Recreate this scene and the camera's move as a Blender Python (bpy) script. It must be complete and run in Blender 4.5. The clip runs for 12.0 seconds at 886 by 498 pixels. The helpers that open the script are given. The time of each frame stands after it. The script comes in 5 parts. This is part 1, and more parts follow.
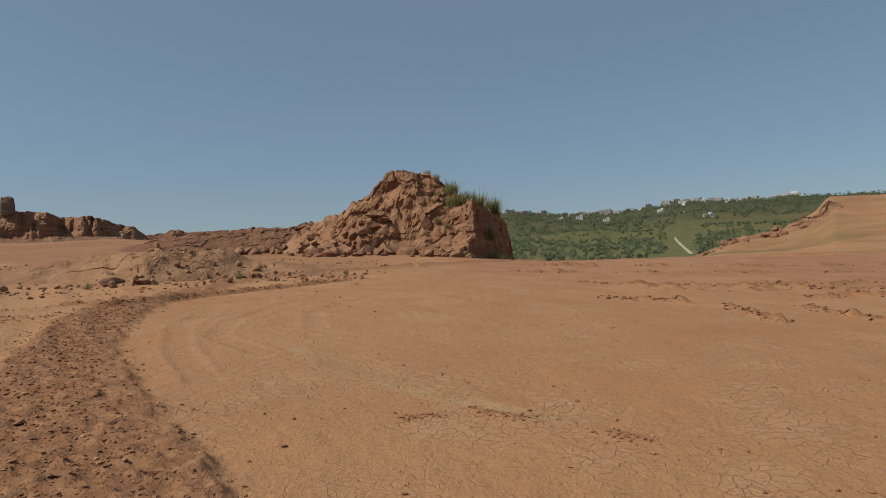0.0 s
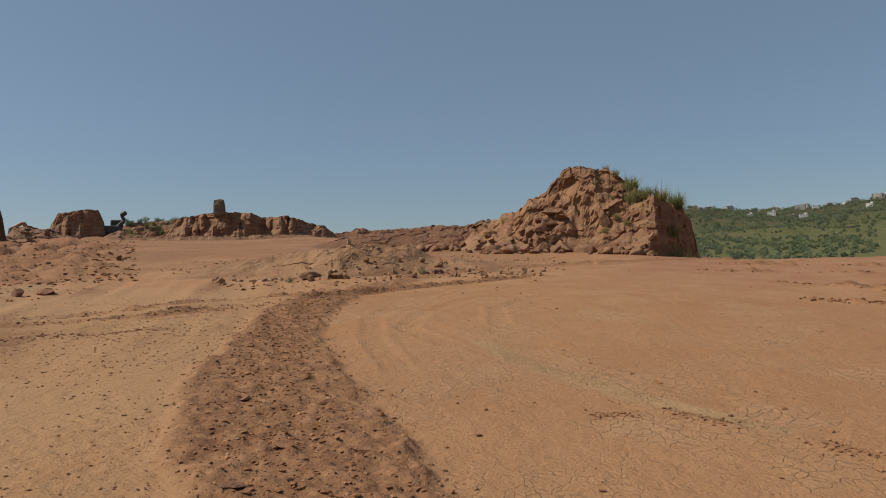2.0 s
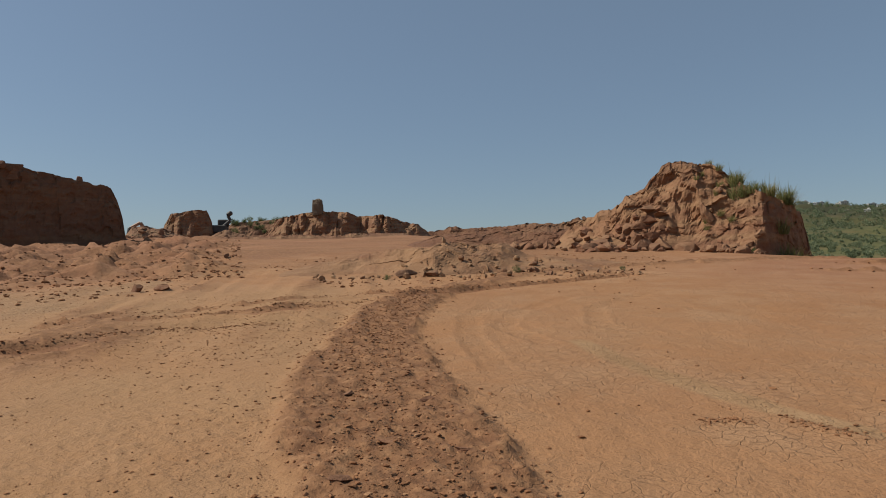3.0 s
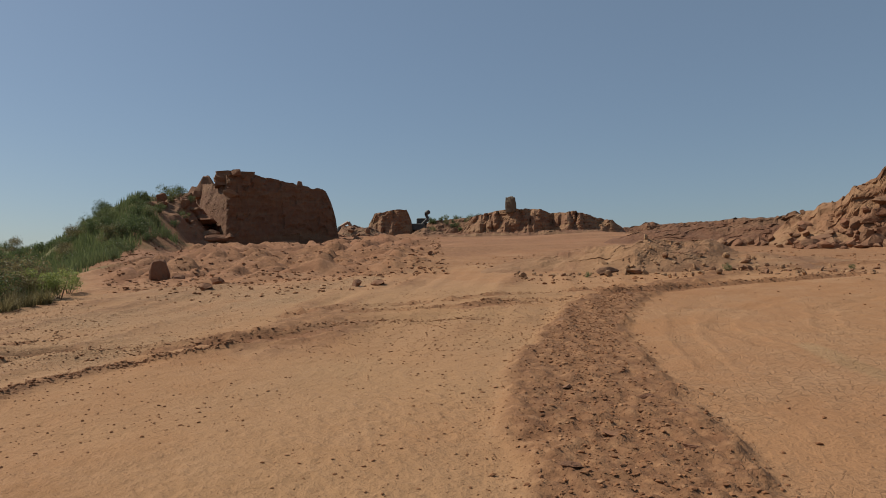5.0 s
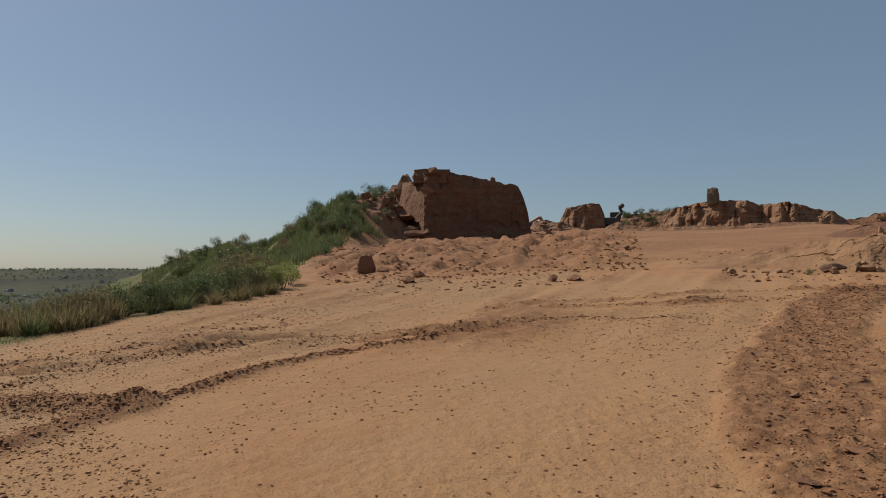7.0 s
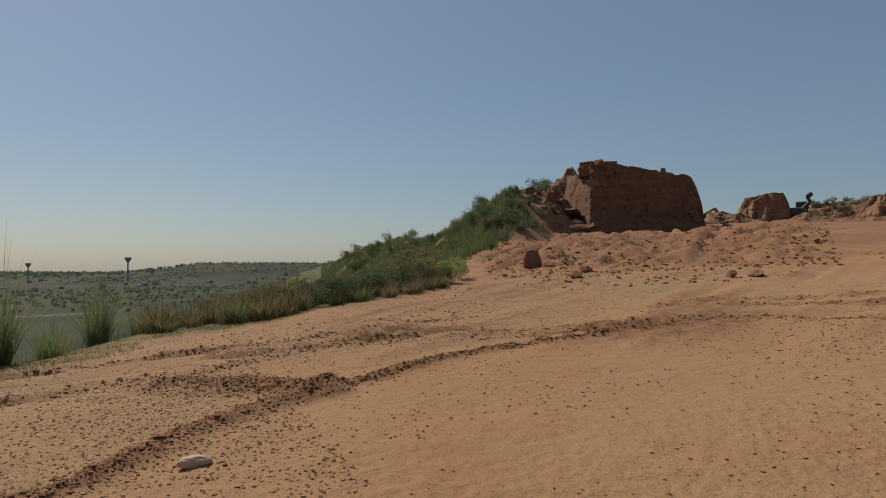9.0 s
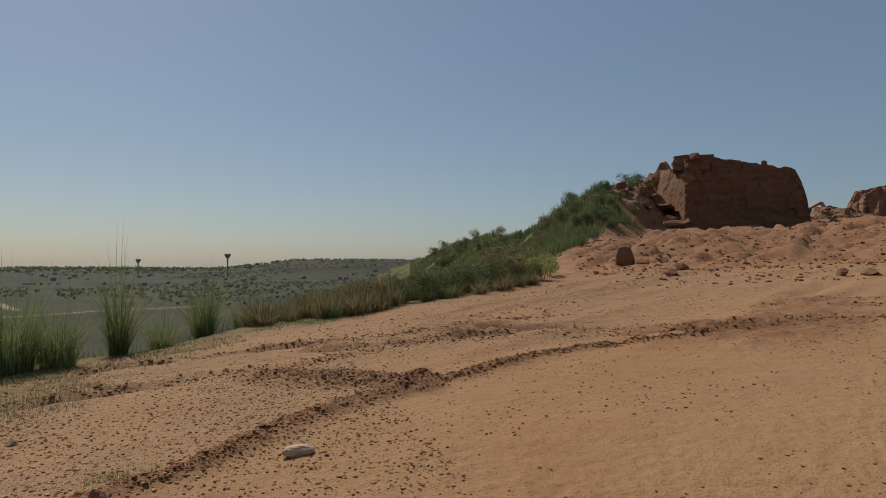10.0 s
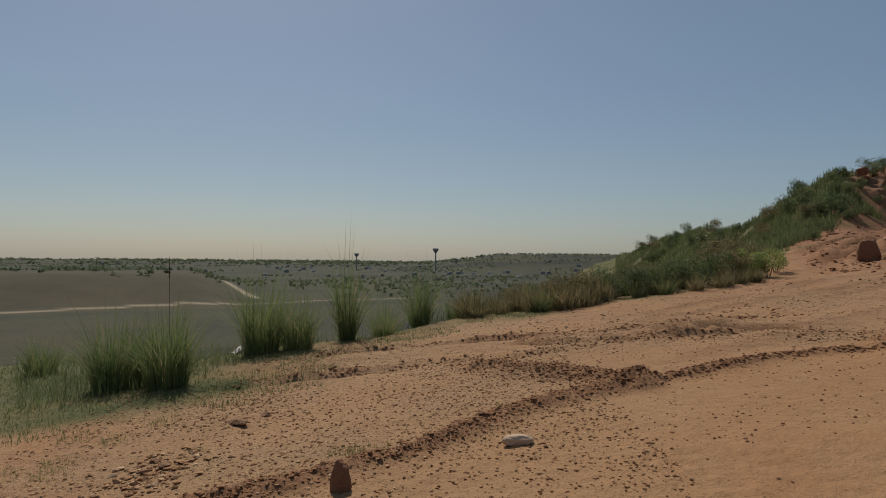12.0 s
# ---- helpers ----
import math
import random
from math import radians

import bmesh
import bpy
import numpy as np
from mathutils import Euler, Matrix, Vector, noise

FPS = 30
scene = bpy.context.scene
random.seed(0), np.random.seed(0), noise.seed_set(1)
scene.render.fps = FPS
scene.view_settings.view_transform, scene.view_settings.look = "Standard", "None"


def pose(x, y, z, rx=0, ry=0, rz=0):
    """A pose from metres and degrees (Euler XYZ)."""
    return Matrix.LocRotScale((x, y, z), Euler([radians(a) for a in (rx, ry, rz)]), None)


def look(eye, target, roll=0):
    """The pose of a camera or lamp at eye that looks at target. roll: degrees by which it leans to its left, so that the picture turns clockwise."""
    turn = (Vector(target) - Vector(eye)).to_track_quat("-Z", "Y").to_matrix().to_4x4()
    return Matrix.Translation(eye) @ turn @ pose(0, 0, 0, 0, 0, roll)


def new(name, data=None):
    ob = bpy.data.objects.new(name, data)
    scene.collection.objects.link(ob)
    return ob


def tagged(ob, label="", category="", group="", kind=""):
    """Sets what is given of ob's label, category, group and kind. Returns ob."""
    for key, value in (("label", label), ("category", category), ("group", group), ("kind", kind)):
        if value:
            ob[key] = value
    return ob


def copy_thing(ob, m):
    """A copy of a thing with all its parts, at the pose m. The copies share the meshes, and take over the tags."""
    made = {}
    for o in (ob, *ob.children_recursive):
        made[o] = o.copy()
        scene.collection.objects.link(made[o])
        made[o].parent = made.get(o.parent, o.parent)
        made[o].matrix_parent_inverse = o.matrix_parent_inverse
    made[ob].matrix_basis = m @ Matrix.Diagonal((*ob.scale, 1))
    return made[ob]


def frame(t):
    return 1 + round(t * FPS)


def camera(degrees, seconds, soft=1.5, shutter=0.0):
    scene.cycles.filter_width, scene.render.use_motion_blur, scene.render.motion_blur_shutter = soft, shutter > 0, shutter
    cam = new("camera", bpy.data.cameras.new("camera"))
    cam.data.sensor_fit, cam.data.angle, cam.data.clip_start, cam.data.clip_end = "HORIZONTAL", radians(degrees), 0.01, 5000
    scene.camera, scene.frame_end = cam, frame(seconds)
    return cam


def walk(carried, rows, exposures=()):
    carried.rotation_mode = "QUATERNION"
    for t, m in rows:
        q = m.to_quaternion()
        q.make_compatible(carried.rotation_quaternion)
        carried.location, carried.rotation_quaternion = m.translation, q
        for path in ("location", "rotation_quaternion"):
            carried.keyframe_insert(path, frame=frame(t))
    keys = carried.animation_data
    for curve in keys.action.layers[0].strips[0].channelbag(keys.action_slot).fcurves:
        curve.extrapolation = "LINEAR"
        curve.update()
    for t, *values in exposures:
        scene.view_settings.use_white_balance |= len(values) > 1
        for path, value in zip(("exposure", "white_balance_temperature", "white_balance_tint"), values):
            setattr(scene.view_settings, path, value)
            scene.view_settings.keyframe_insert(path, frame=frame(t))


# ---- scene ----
cam = camera(64.5, 12.0, soft=1.0)
PATH = [
    (0, pose(-0.117, 0.159, 1.596, 92.143, 2.059, 0.077)),
    (0.5, pose(-0.146, 0.124, 1.594, 92.220, 1.938, 3.218)),
    (1, pose(-0.184, 0.109, 1.589, 92.303, 1.745, 6.659)),
    (1.5, pose(-0.219, 0.111, 1.585, 92.336, 1.504, 10.234)),
    (2, pose(-0.250, 0.099, 1.581, 92.376, 1.355, 14.122)),
    (2.5, pose(-0.276, 0.098, 1.582, 92.400, 1.235, 17.932)),
    (3, pose(-0.316, 0.109, 1.582, 92.386, 1.070, 21.649)),
    (4.8, pose(-0.396, -0.211, 1.583, 92.312, 0.676, 35.744)),
    (5, pose(-0.393, -0.229, 1.591, 92.343, 0.589, 37.147)),
    (5.5, pose(-0.425, -0.226, 1.593, 92.237, 0.472, 41.487)),
    (6, pose(-0.448, -0.224, 1.594, 92.181, 0.359, 45.383)),
    (6.5, pose(-0.482, -0.245, 1.594, 92.110, 0.217, 48.934)),
    (7, pose(-0.508, -0.289, 1.595, 92.008, 0.043, 52.595)),
    (8.8, pose(-0.457, -0.403, 1.612, 91.586, -0.093, 64.521)),
    (9, pose(-0.455, -0.414, 1.613, 91.520, -0.115, 65.883)),
    (9.5, pose(-0.462, -0.439, 1.615, 91.356, -0.185, 69.248)),
    (10, pose(-0.465, -0.479, 1.615, 91.227, -0.274, 72.987)),
    (10.5, pose(-0.467, -0.512, 1.613, 91.069, -0.353, 77.208)),
    (11, pose(-0.464, -0.546, 1.615, 90.921, -0.402, 81.349)),
    (11.5, pose(-0.462, -0.575, 1.611, 90.771, -0.469, 85.715)),
    (12, pose(-0.462, -0.597, 1.604, 90.680, -0.534, 89.434)),
]
walk(cam, PATH, [(0, .14, 6620, 9), (3, .14, 6620, 9), (5.5, .1, 6620, 9), (7, .04, 6620, 9), (9.5, -.1, 6620, 9), (12, -.23, 6620, 9)])

# ---- world and sun ----
SUN_AZ, SUN_EL = 107.0, 48.0
SUN_DIR = Vector((-math.sin(radians(SUN_AZ)) * math.cos(radians(SUN_EL)),
                  math.cos(radians(SUN_AZ)) * math.cos(radians(SUN_EL)), math.sin(radians(SUN_EL))))
world = bpy.data.worlds.new("sky")
scene.world = world
world.use_nodes = True
wn = world.node_tree
sky = wn.nodes.new("ShaderNodeTexSky")
sky.sky_type = "NISHITA"
sky.sun_disc = False
sky.sun_elevation = radians(SUN_EL)
sky.sun_rotation = math.atan2(SUN_DIR.x, SUN_DIR.y)
sky.altitude = 500.0
sky.air_density, sky.dust_density, sky.ozone_density = 1.0, 1.3, 3.0
haze = wn.nodes.new("ShaderNodeHueSaturation")
haze.inputs["Saturation"].default_value = 1.08
wn.links.new(sky.outputs[0], haze.inputs["Color"])
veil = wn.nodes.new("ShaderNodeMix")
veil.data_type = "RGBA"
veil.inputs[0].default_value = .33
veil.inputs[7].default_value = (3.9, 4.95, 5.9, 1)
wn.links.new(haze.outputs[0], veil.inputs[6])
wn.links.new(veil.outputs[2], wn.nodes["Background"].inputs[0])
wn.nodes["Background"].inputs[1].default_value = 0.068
sun = new("sun", bpy.data.lights.new("sun", "SUN"))
sun.data.energy, sun.data.angle, sun.data.color = 3.85, radians(0.55), (1.0, 0.93, 0.82)
sun.matrix_world = look(SUN_DIR * 100, (0, 0, 0))

# ---- small numeric helpers ----
EYE = 1.6
rng = np.random.default_rng(7)


def hash01(ix, iy, iz, seed):
    n = (ix.astype(np.int64) * 374761393 + iy.astype(np.int64) * 668265263 + iz.astype(np.int64) * 1442695041 + seed * 974634777) & 0xFFFFFFFF
    n = ((n ^ (n >> 13)) * 1274126177) & 0xFFFFFFFF
    n = ((n ^ (n >> 16)) * 2246822519) & 0xFFFFFFFF
    return (n ^ (n >> 15)) / 4294967295.0


def noise3(x, y, z, seed=0):
    """Smooth value noise, -1 to 1."""
    x, y, z = np.broadcast_arrays(np.asarray(x, float), np.asarray(y, float), np.asarray(z, float))
    ix, iy, iz = np.floor(x), np.floor(y), np.floor(z)
    fx, fy, fz = x - ix, y - iy, z - iz
    fx, fy, fz = (q * q * q * (q * (q * 6 - 15) + 10) for q in (fx, fy, fz))
    total = 0
    for dx in (0, 1):
        for dy in (0, 1):
            for dz in (0, 1):
                w = (fx if dx else 1 - fx) * (fy if dy else 1 - fy) * (fz if dz else 1 - fz)
                total = total + w * hash01(ix + dx, iy + dy, iz + dz, seed)
    return total * 2 - 1


def fbm(x, y, z=0.0, octaves=4, seed=0):
    total, amp, f = 0, 0.5, 1.0
    for k in range(octaves):
        total = total + amp * noise3(x * f + k * 17.3, y * f - k * 9.1, z * f, seed + k)
        amp, f = amp * 0.5, f * 2.03
    return total


def lumps(x, y, size, seed):
    """Rounded lumps of that size: height 0 to 1."""
    x, y = x / size, y / size
    ix, iy = np.floor(x), np.floor(y)
    best = np.zeros_like(x)
    zero = np.zeros_like(ix)
    for dx in (-1, 0, 1):
        for dy in (-1, 0, 1):
            cx, cy = ix + dx, iy + dy
            px, py = cx + hash01(cx, cy, zero, seed), cy + hash01(cx, cy, zero, seed + 1)
            rad = 0.25 + 0.6 * hash01(cx, cy, zero, seed + 2)
            d2 = ((x - px) ** 2 + (y - py) ** 2) / rad ** 2
            best = np.maximum(best, np.sqrt(np.clip(1 - d2, 0, 1)) * rad)
    return best


def step(x, a, b):
    q = np.clip((x - a) / (b - a), 0, 1)
    return q * q * (3 - 2 * q)


def smin(a, b, k):
    h = np.clip(0.5 + 0.5 * (b - a) / k, 0, 1)
    return b * (1 - h) + a * h - k * h * (1 - h)


def smax(a, b, k):
    return -smin(-a, -b, k)


def table(a, pairs):
    pairs = sorted(pairs)
    return np.interp(a, [p[0] for p in pairs], [p[1] for p in pairs])


def along(x, y, line):
    """Distance to a line of (x, y, half-width) points, the way along it, the signed side and the half-width there."""
    best = np.full(x.shape, 1e9)
    way, side, half = np.zeros(x.shape), np.zeros(x.shape), np.full(x.shape, line[0][2])
    run = 0.0
    for (ax, ay, ah), (bx, by, bh) in zip(line, line[1:]):
        ex, ey = bx - ax, by - ay
        ln = math.hypot(ex, ey)
        q = np.clip(((x - ax) * ex + (y - ay) * ey) / ln ** 2, 0, 1)
        d = np.hypot(x - ax - q * ex, y - ay - q * ey)
        m = d < best
        best = np.where(m, d, best)
        way = np.where(m, run + q * ln, way)
        side = np.where(m, np.sign((x - ax) * ey - (y - ay) * ex) * d, side)
        half = np.where(m, ah + q * (bh - ah), half)
        run += ln
    return best, way, side, half


def polar(az, r):
    """Plan place at that bearing (degrees, to the left of straight ahead at the start) and distance."""
    return -math.sin(radians(az)) * r, math.cos(radians(az)) * r


# ---- lie of the land: height and cover as functions of the plan ----
RIM = [(-180, -.03), (-60, .0), (-32, .0086), (-26, .0096), (-20, .0133), (-7, .0155), (0, .026), (8, .039), (17, .053), (25, .062),
       (30, .058), (50, .057), (55, .0585), (61, .05), (64, .03), (67, .0), (72, -.035), (80, -.058), (90, -.08), (98, -.11),
       (105, -.122), (111, -.135), (125, -.13), (180, -.1)]
FALL = [(-180, .1), (-60, .2), (-8, .25), (-3, .02), (0, .0), (62, .0), (67, .0), (72, .008), (80, .03), (88, .16), (100, .25), (180, .1)]
HILL = [(-60, .07), (-32, .078), (-24, .084), (-20, .085), (-14, .0755), (-10, .0755), (-5.5, .082), (0, .075), (10, .055), (20, .035), (35, -.02)]
BANK = [(-70, .08), (-32, .079), (-28.9, .081), (-28.2, .064), (-25.7, .042), (-22.6, .0326), (-20.5, .0175), (-19, -.08)]
RIDGE = [(54, .0), (56.5, .04), (58.3, .098), (60.4, .115), (61.4, .111), (62.5, .099), (64, .082), (65.6, .060), (67.2, .042), (69.5, .039), (70.4, .038), (72.6, .028), (74.8, .010), (78, -.01), (82, -.06), (86, -.4)]
BERM = [(42, -.01), (38, .006), (34.5, .014), (31.5, .026), (28, .036), (24, .044), (21, .050), (17.6, .0475), (15.5, .031), (13, .0256), (6, .0138), (0, -.02)][::-1]

BAND = [(-1.0, 2.3, .7), (-1.9, 3.7, .72), (-2.8, 5.0, .78), (-3.6, 6.3, .74), (-4.6, 8.4, .55), (-5.3, 10.5, .55), (-5.5, 12.9, .4),
        (-5.0, 16.6, .32), (-3.6, 19.2, .28), (-1.6, 21.2, .28), (3.0, 24.0, .25)]
WINDROW = [(-4.6, -3.0, .16), (-5.3, -1.5, .15), (-5.8, -.7, .15), (-6.6, .0, .15), (-7.2, .9, .16), (-7.6, 1.8, .14), (-8.07, 2.91, .12), (-8.32, 3.75, .09), (-8.29, 4.2, .07), (-8.1, 4.8, .06), (-7.9, 5.5, .05)]
PILE = [(-8.7, .0, .2), (-8.2, .6, .28), (-7.4, 1.4, .2)]
TRACK_A = [(-9.0, -3.0, .2), (-9.35, .5, .2), (-9.6, 1.4, .2), (-10.2, 2.7, .2), (-9.95, 3.75, .22), (-9.4, 4.7, .22), (-8.85, 5.3, .24), (-8.3, 5.76, .24), (-7.98, 6.25, .26),
           (-7.95, 6.9, .28), (-7.8, 7.45, .28), (-7.5, 7.82, .26), (-6.94, 8.25, .18), (-6.3, 8.6, .1)]
TRACK_B = [(-7.9, 9.1, .12), (-7.4, 9.6, .24), (-7.0, 10.3, .26), (-6.5, 11.0, .26), (-6.1, 11.6, .24), (-5.5, 12.5, .2), (-4.95, 13.6, .18), (-4.0, 15.1, .14), (-2.4, 17.2, .1)]
TRACK_C = [(-10.6, -2.6, .16), (-10.9, .7, .16), (-10.8, 1.6, .16), (-10.9, 2.9, .14), (-11.2, 5.0, .1)]
TRACK_D = [(-9.5, 7.5, .10), (-9.1, 8.8, .12), (-8.6, 9.8, .12), (-7.9, 10.9, .12), (-7.0, 12.2, .1), (-6.1, 13.4, .1)]
TRACK_E = [(-8.6, 8.2, .10), (-8.0, 9.0, .10), (-7.5, 9.94, .10), (-6.8, 11.2, .1)]
TRACK_F = [(-10.3, .6, .12), (-10.3, 1.2, .12), (-9.97, 2.1, .12), (-9.62, 3.1, .12), (-9.2, 4.4, .1), (-8.5, 5.4, .1)]
TRACKS = (TRACK_A, TRACK_B, TRACK_C, TRACK_D, TRACK_E, TRACK_F)
RUT = [(-10.45, 2.6, .10), (-10.3, 3.4, .2), (-9.85, 4.2, .1)]
CURVES = [[(-2.3, 6.6, .16), (-2.6, 7.2, .16), (-3.25, 8.4, .16), (-3.8, 9.9, .16), (-3.95, 11.9, .15), (-3.5, 13.8, .12), (-2.0, 16.5, .12)],
          [(-2.1, 8.1, .15), (-2.5, 8.6, .15), (-3.1, 9.3, .15), (-3.25, 10.6, .15), (-2.95, 12.1, .15), (-2.2, 14.0, .12), (-.6, 16.4, .1)],
          [(-.9, 9.2, .15), (-1.9, 9.8, .15), (-2.2, 11.4, .14), (-1.5, 13.6, .12), (.5, 16.0, .12)]]
PALE = [(-1.9, 8.5, .14), (-1.3, 7.6, .16), (-.75, 6.95, .17), (-.25, 6.45, .16), (.2, 6.05, .13), (.8, 5.6, .1)]
SCRAPES = [[(.05, 6.0, .05), (.3, 5.75, .07), (.52, 5.58, .05)], [(-.5, 5.74, .04), (-.15, 5.76, .06)], [(1.0, 5.25, .08), (1.3, 5.1, .05)],
           [(2.9, 16.5, .12), (4.1, 15.4, .14), (5.6, 14.5, .14), (7.1, 14.8, .12), (10.2, 16.6, .12)], [(5.2, 15.9, .1), (7.5, 15.0, .12), (9.4, 14.8, .1)], [(4.72, 12.3, .09), (4.68, 11.2, .1), (4.74, 10.4, .07)],
           [(6.03, 12.3, .1), (6.03, 11.25, .09), (6.3, 10.3, .06)], [(2.8, 13.4, .08), (3.45, 13.1, .1), (4.1, 12.65, .08)], [(6.6, 13.5, .1), (7.9, 14.1, .1), (8.6, 13.4, .08)], [(1.0, 19.5, .14), (8, 18.5, .16), (14, 18.6, .12)],
           [(2.0, 21.6, .16), (9, 20.8, .18), (16, 21.0, .14)]]


def land(x, y):
    """Height without the fine relief of the worked soil."""
    x, y = np.asarray(x, float), np.asarray(y, float)
    r = np.hypot(x, y)
    a = np.degrees(np.arctan2(-x, y))
    k = np.minimum(r, 90.0) / np.maximum(r, 1e-6)
    plane = (.087 * y - .0335 * x) * k
    rim = table(a, RIM)
    slope = np.maximum(plane / np.maximum(np.minimum(r, 90.0), 1e-6) - rim, .012)
    edge = EYE / slope
    z = smin(plane, EYE + rim * r, .12) - table(a, FALL) * np.maximum(0, r - edge - .6)
    # gullied red ground in front of the large cut mound
    red = step(a, 36, 43) * (1 - step(a, 61, 66)) * step(r, 18, 24) * (1 - step(r, 52, 62))
    wx, wy = x + .9 * fbm(x * .35, y * .35, 0, 3, 30), y + .9 * fbm(x * .35, y * .35, 5.0, 3, 30)
    rills = .42 * np.abs(noise3(wx * .20, wy * .24, 0, 31)) + .46 * np.abs(noise3(wx * .55, wy * .62, 0, 32)) + .30 * np.abs(noise3(wx * 1.35, wy * 1.5, 0, 33)) + .13 * np.abs(noise3(wx * 2.9, wy * 2.9, 0, 36))
    z = z + red * (.95 * rills - .45 + .10 * fbm(x * 2.3, y * 2.3, 0, 3, 34) + .10 * lumps(x, y, .4, 35))
    # green ridge running down from the large mound
    low = table(a, [(54, .02), (61, .03), (63, .02), (67, -.01), (72, -.06), (75, -.09), (80, -.2), (86, -.6)])
    foot = table(a, [(55, 42), (60, 33), (64, 27), (67, 26), (75, 45), (85, 60)])
    top = table(a, [(55, 53), (62, 50), (66, 62), (75, 110), (85, 150)])
    q = np.clip((r - foot) / (top - foot), 0, 1)
    ridge = EYE + (low + (table(a, RIDGE) - low) * q ** 1.15) * np.minimum(r, top) - .35 * np.maximum(0, r - top)
    ridge = ridge + .5 * fbm(x * .25, y * .25, 0, 3, 41) * step(q, 0, .3)
    z = np.where((a > 54) & (a < 86) & (r > foot), smax(z, ridge, .3), z)
    # sandy embankment beyond the pad
    q = np.clip((r - 40) / 55, 0, 1)
    b = table(a + .5 * fbm(r * .15, a * .5, 0, 3, 51), BANK)
    emb = .7 * fbm(x * .16, y * .16, 0, 4, 52) * q * (1 - q) * 3 + EYE + (rim + (b - rim) * q) * np.minimum(r, 95) - .12 * np.maximum(0, r - 95) - 30 * (r < 40)
    z = np.where(a < -18.5, smax(z, emb, .3), z)
    # hillside across the valley
    t = table(a, HILL) * (1 - np.exp(-(r - 100) / 250.0)) / .959
    hill = EYE + t * np.minimum(r, 900) - .05 * np.maximum(0, r - 900) + 7 * fbm(x * .012, y * .012, 0, 4, 61) * step(r, 150, 400)
    hill = np.where(r < 70, -60, hill)
    z = np.where(a < 40, smax(z, hill, 2.0), z)
    # plain below, with a low rise and a far swell
    plain = -28 + 1.2 * fbm(x * .01, y * .01, 0, 3, 71)
    plain = plain + 17 * step(a, 104, 110) * step(r, 400, 520) * (1 - step(r, 600, 900))
    plain = plain + 40 * step(a, 70, 76) * (1 - step(a, 84, 92)) * step(r, 1300, 1900)
    return np.maximum(z, plain)


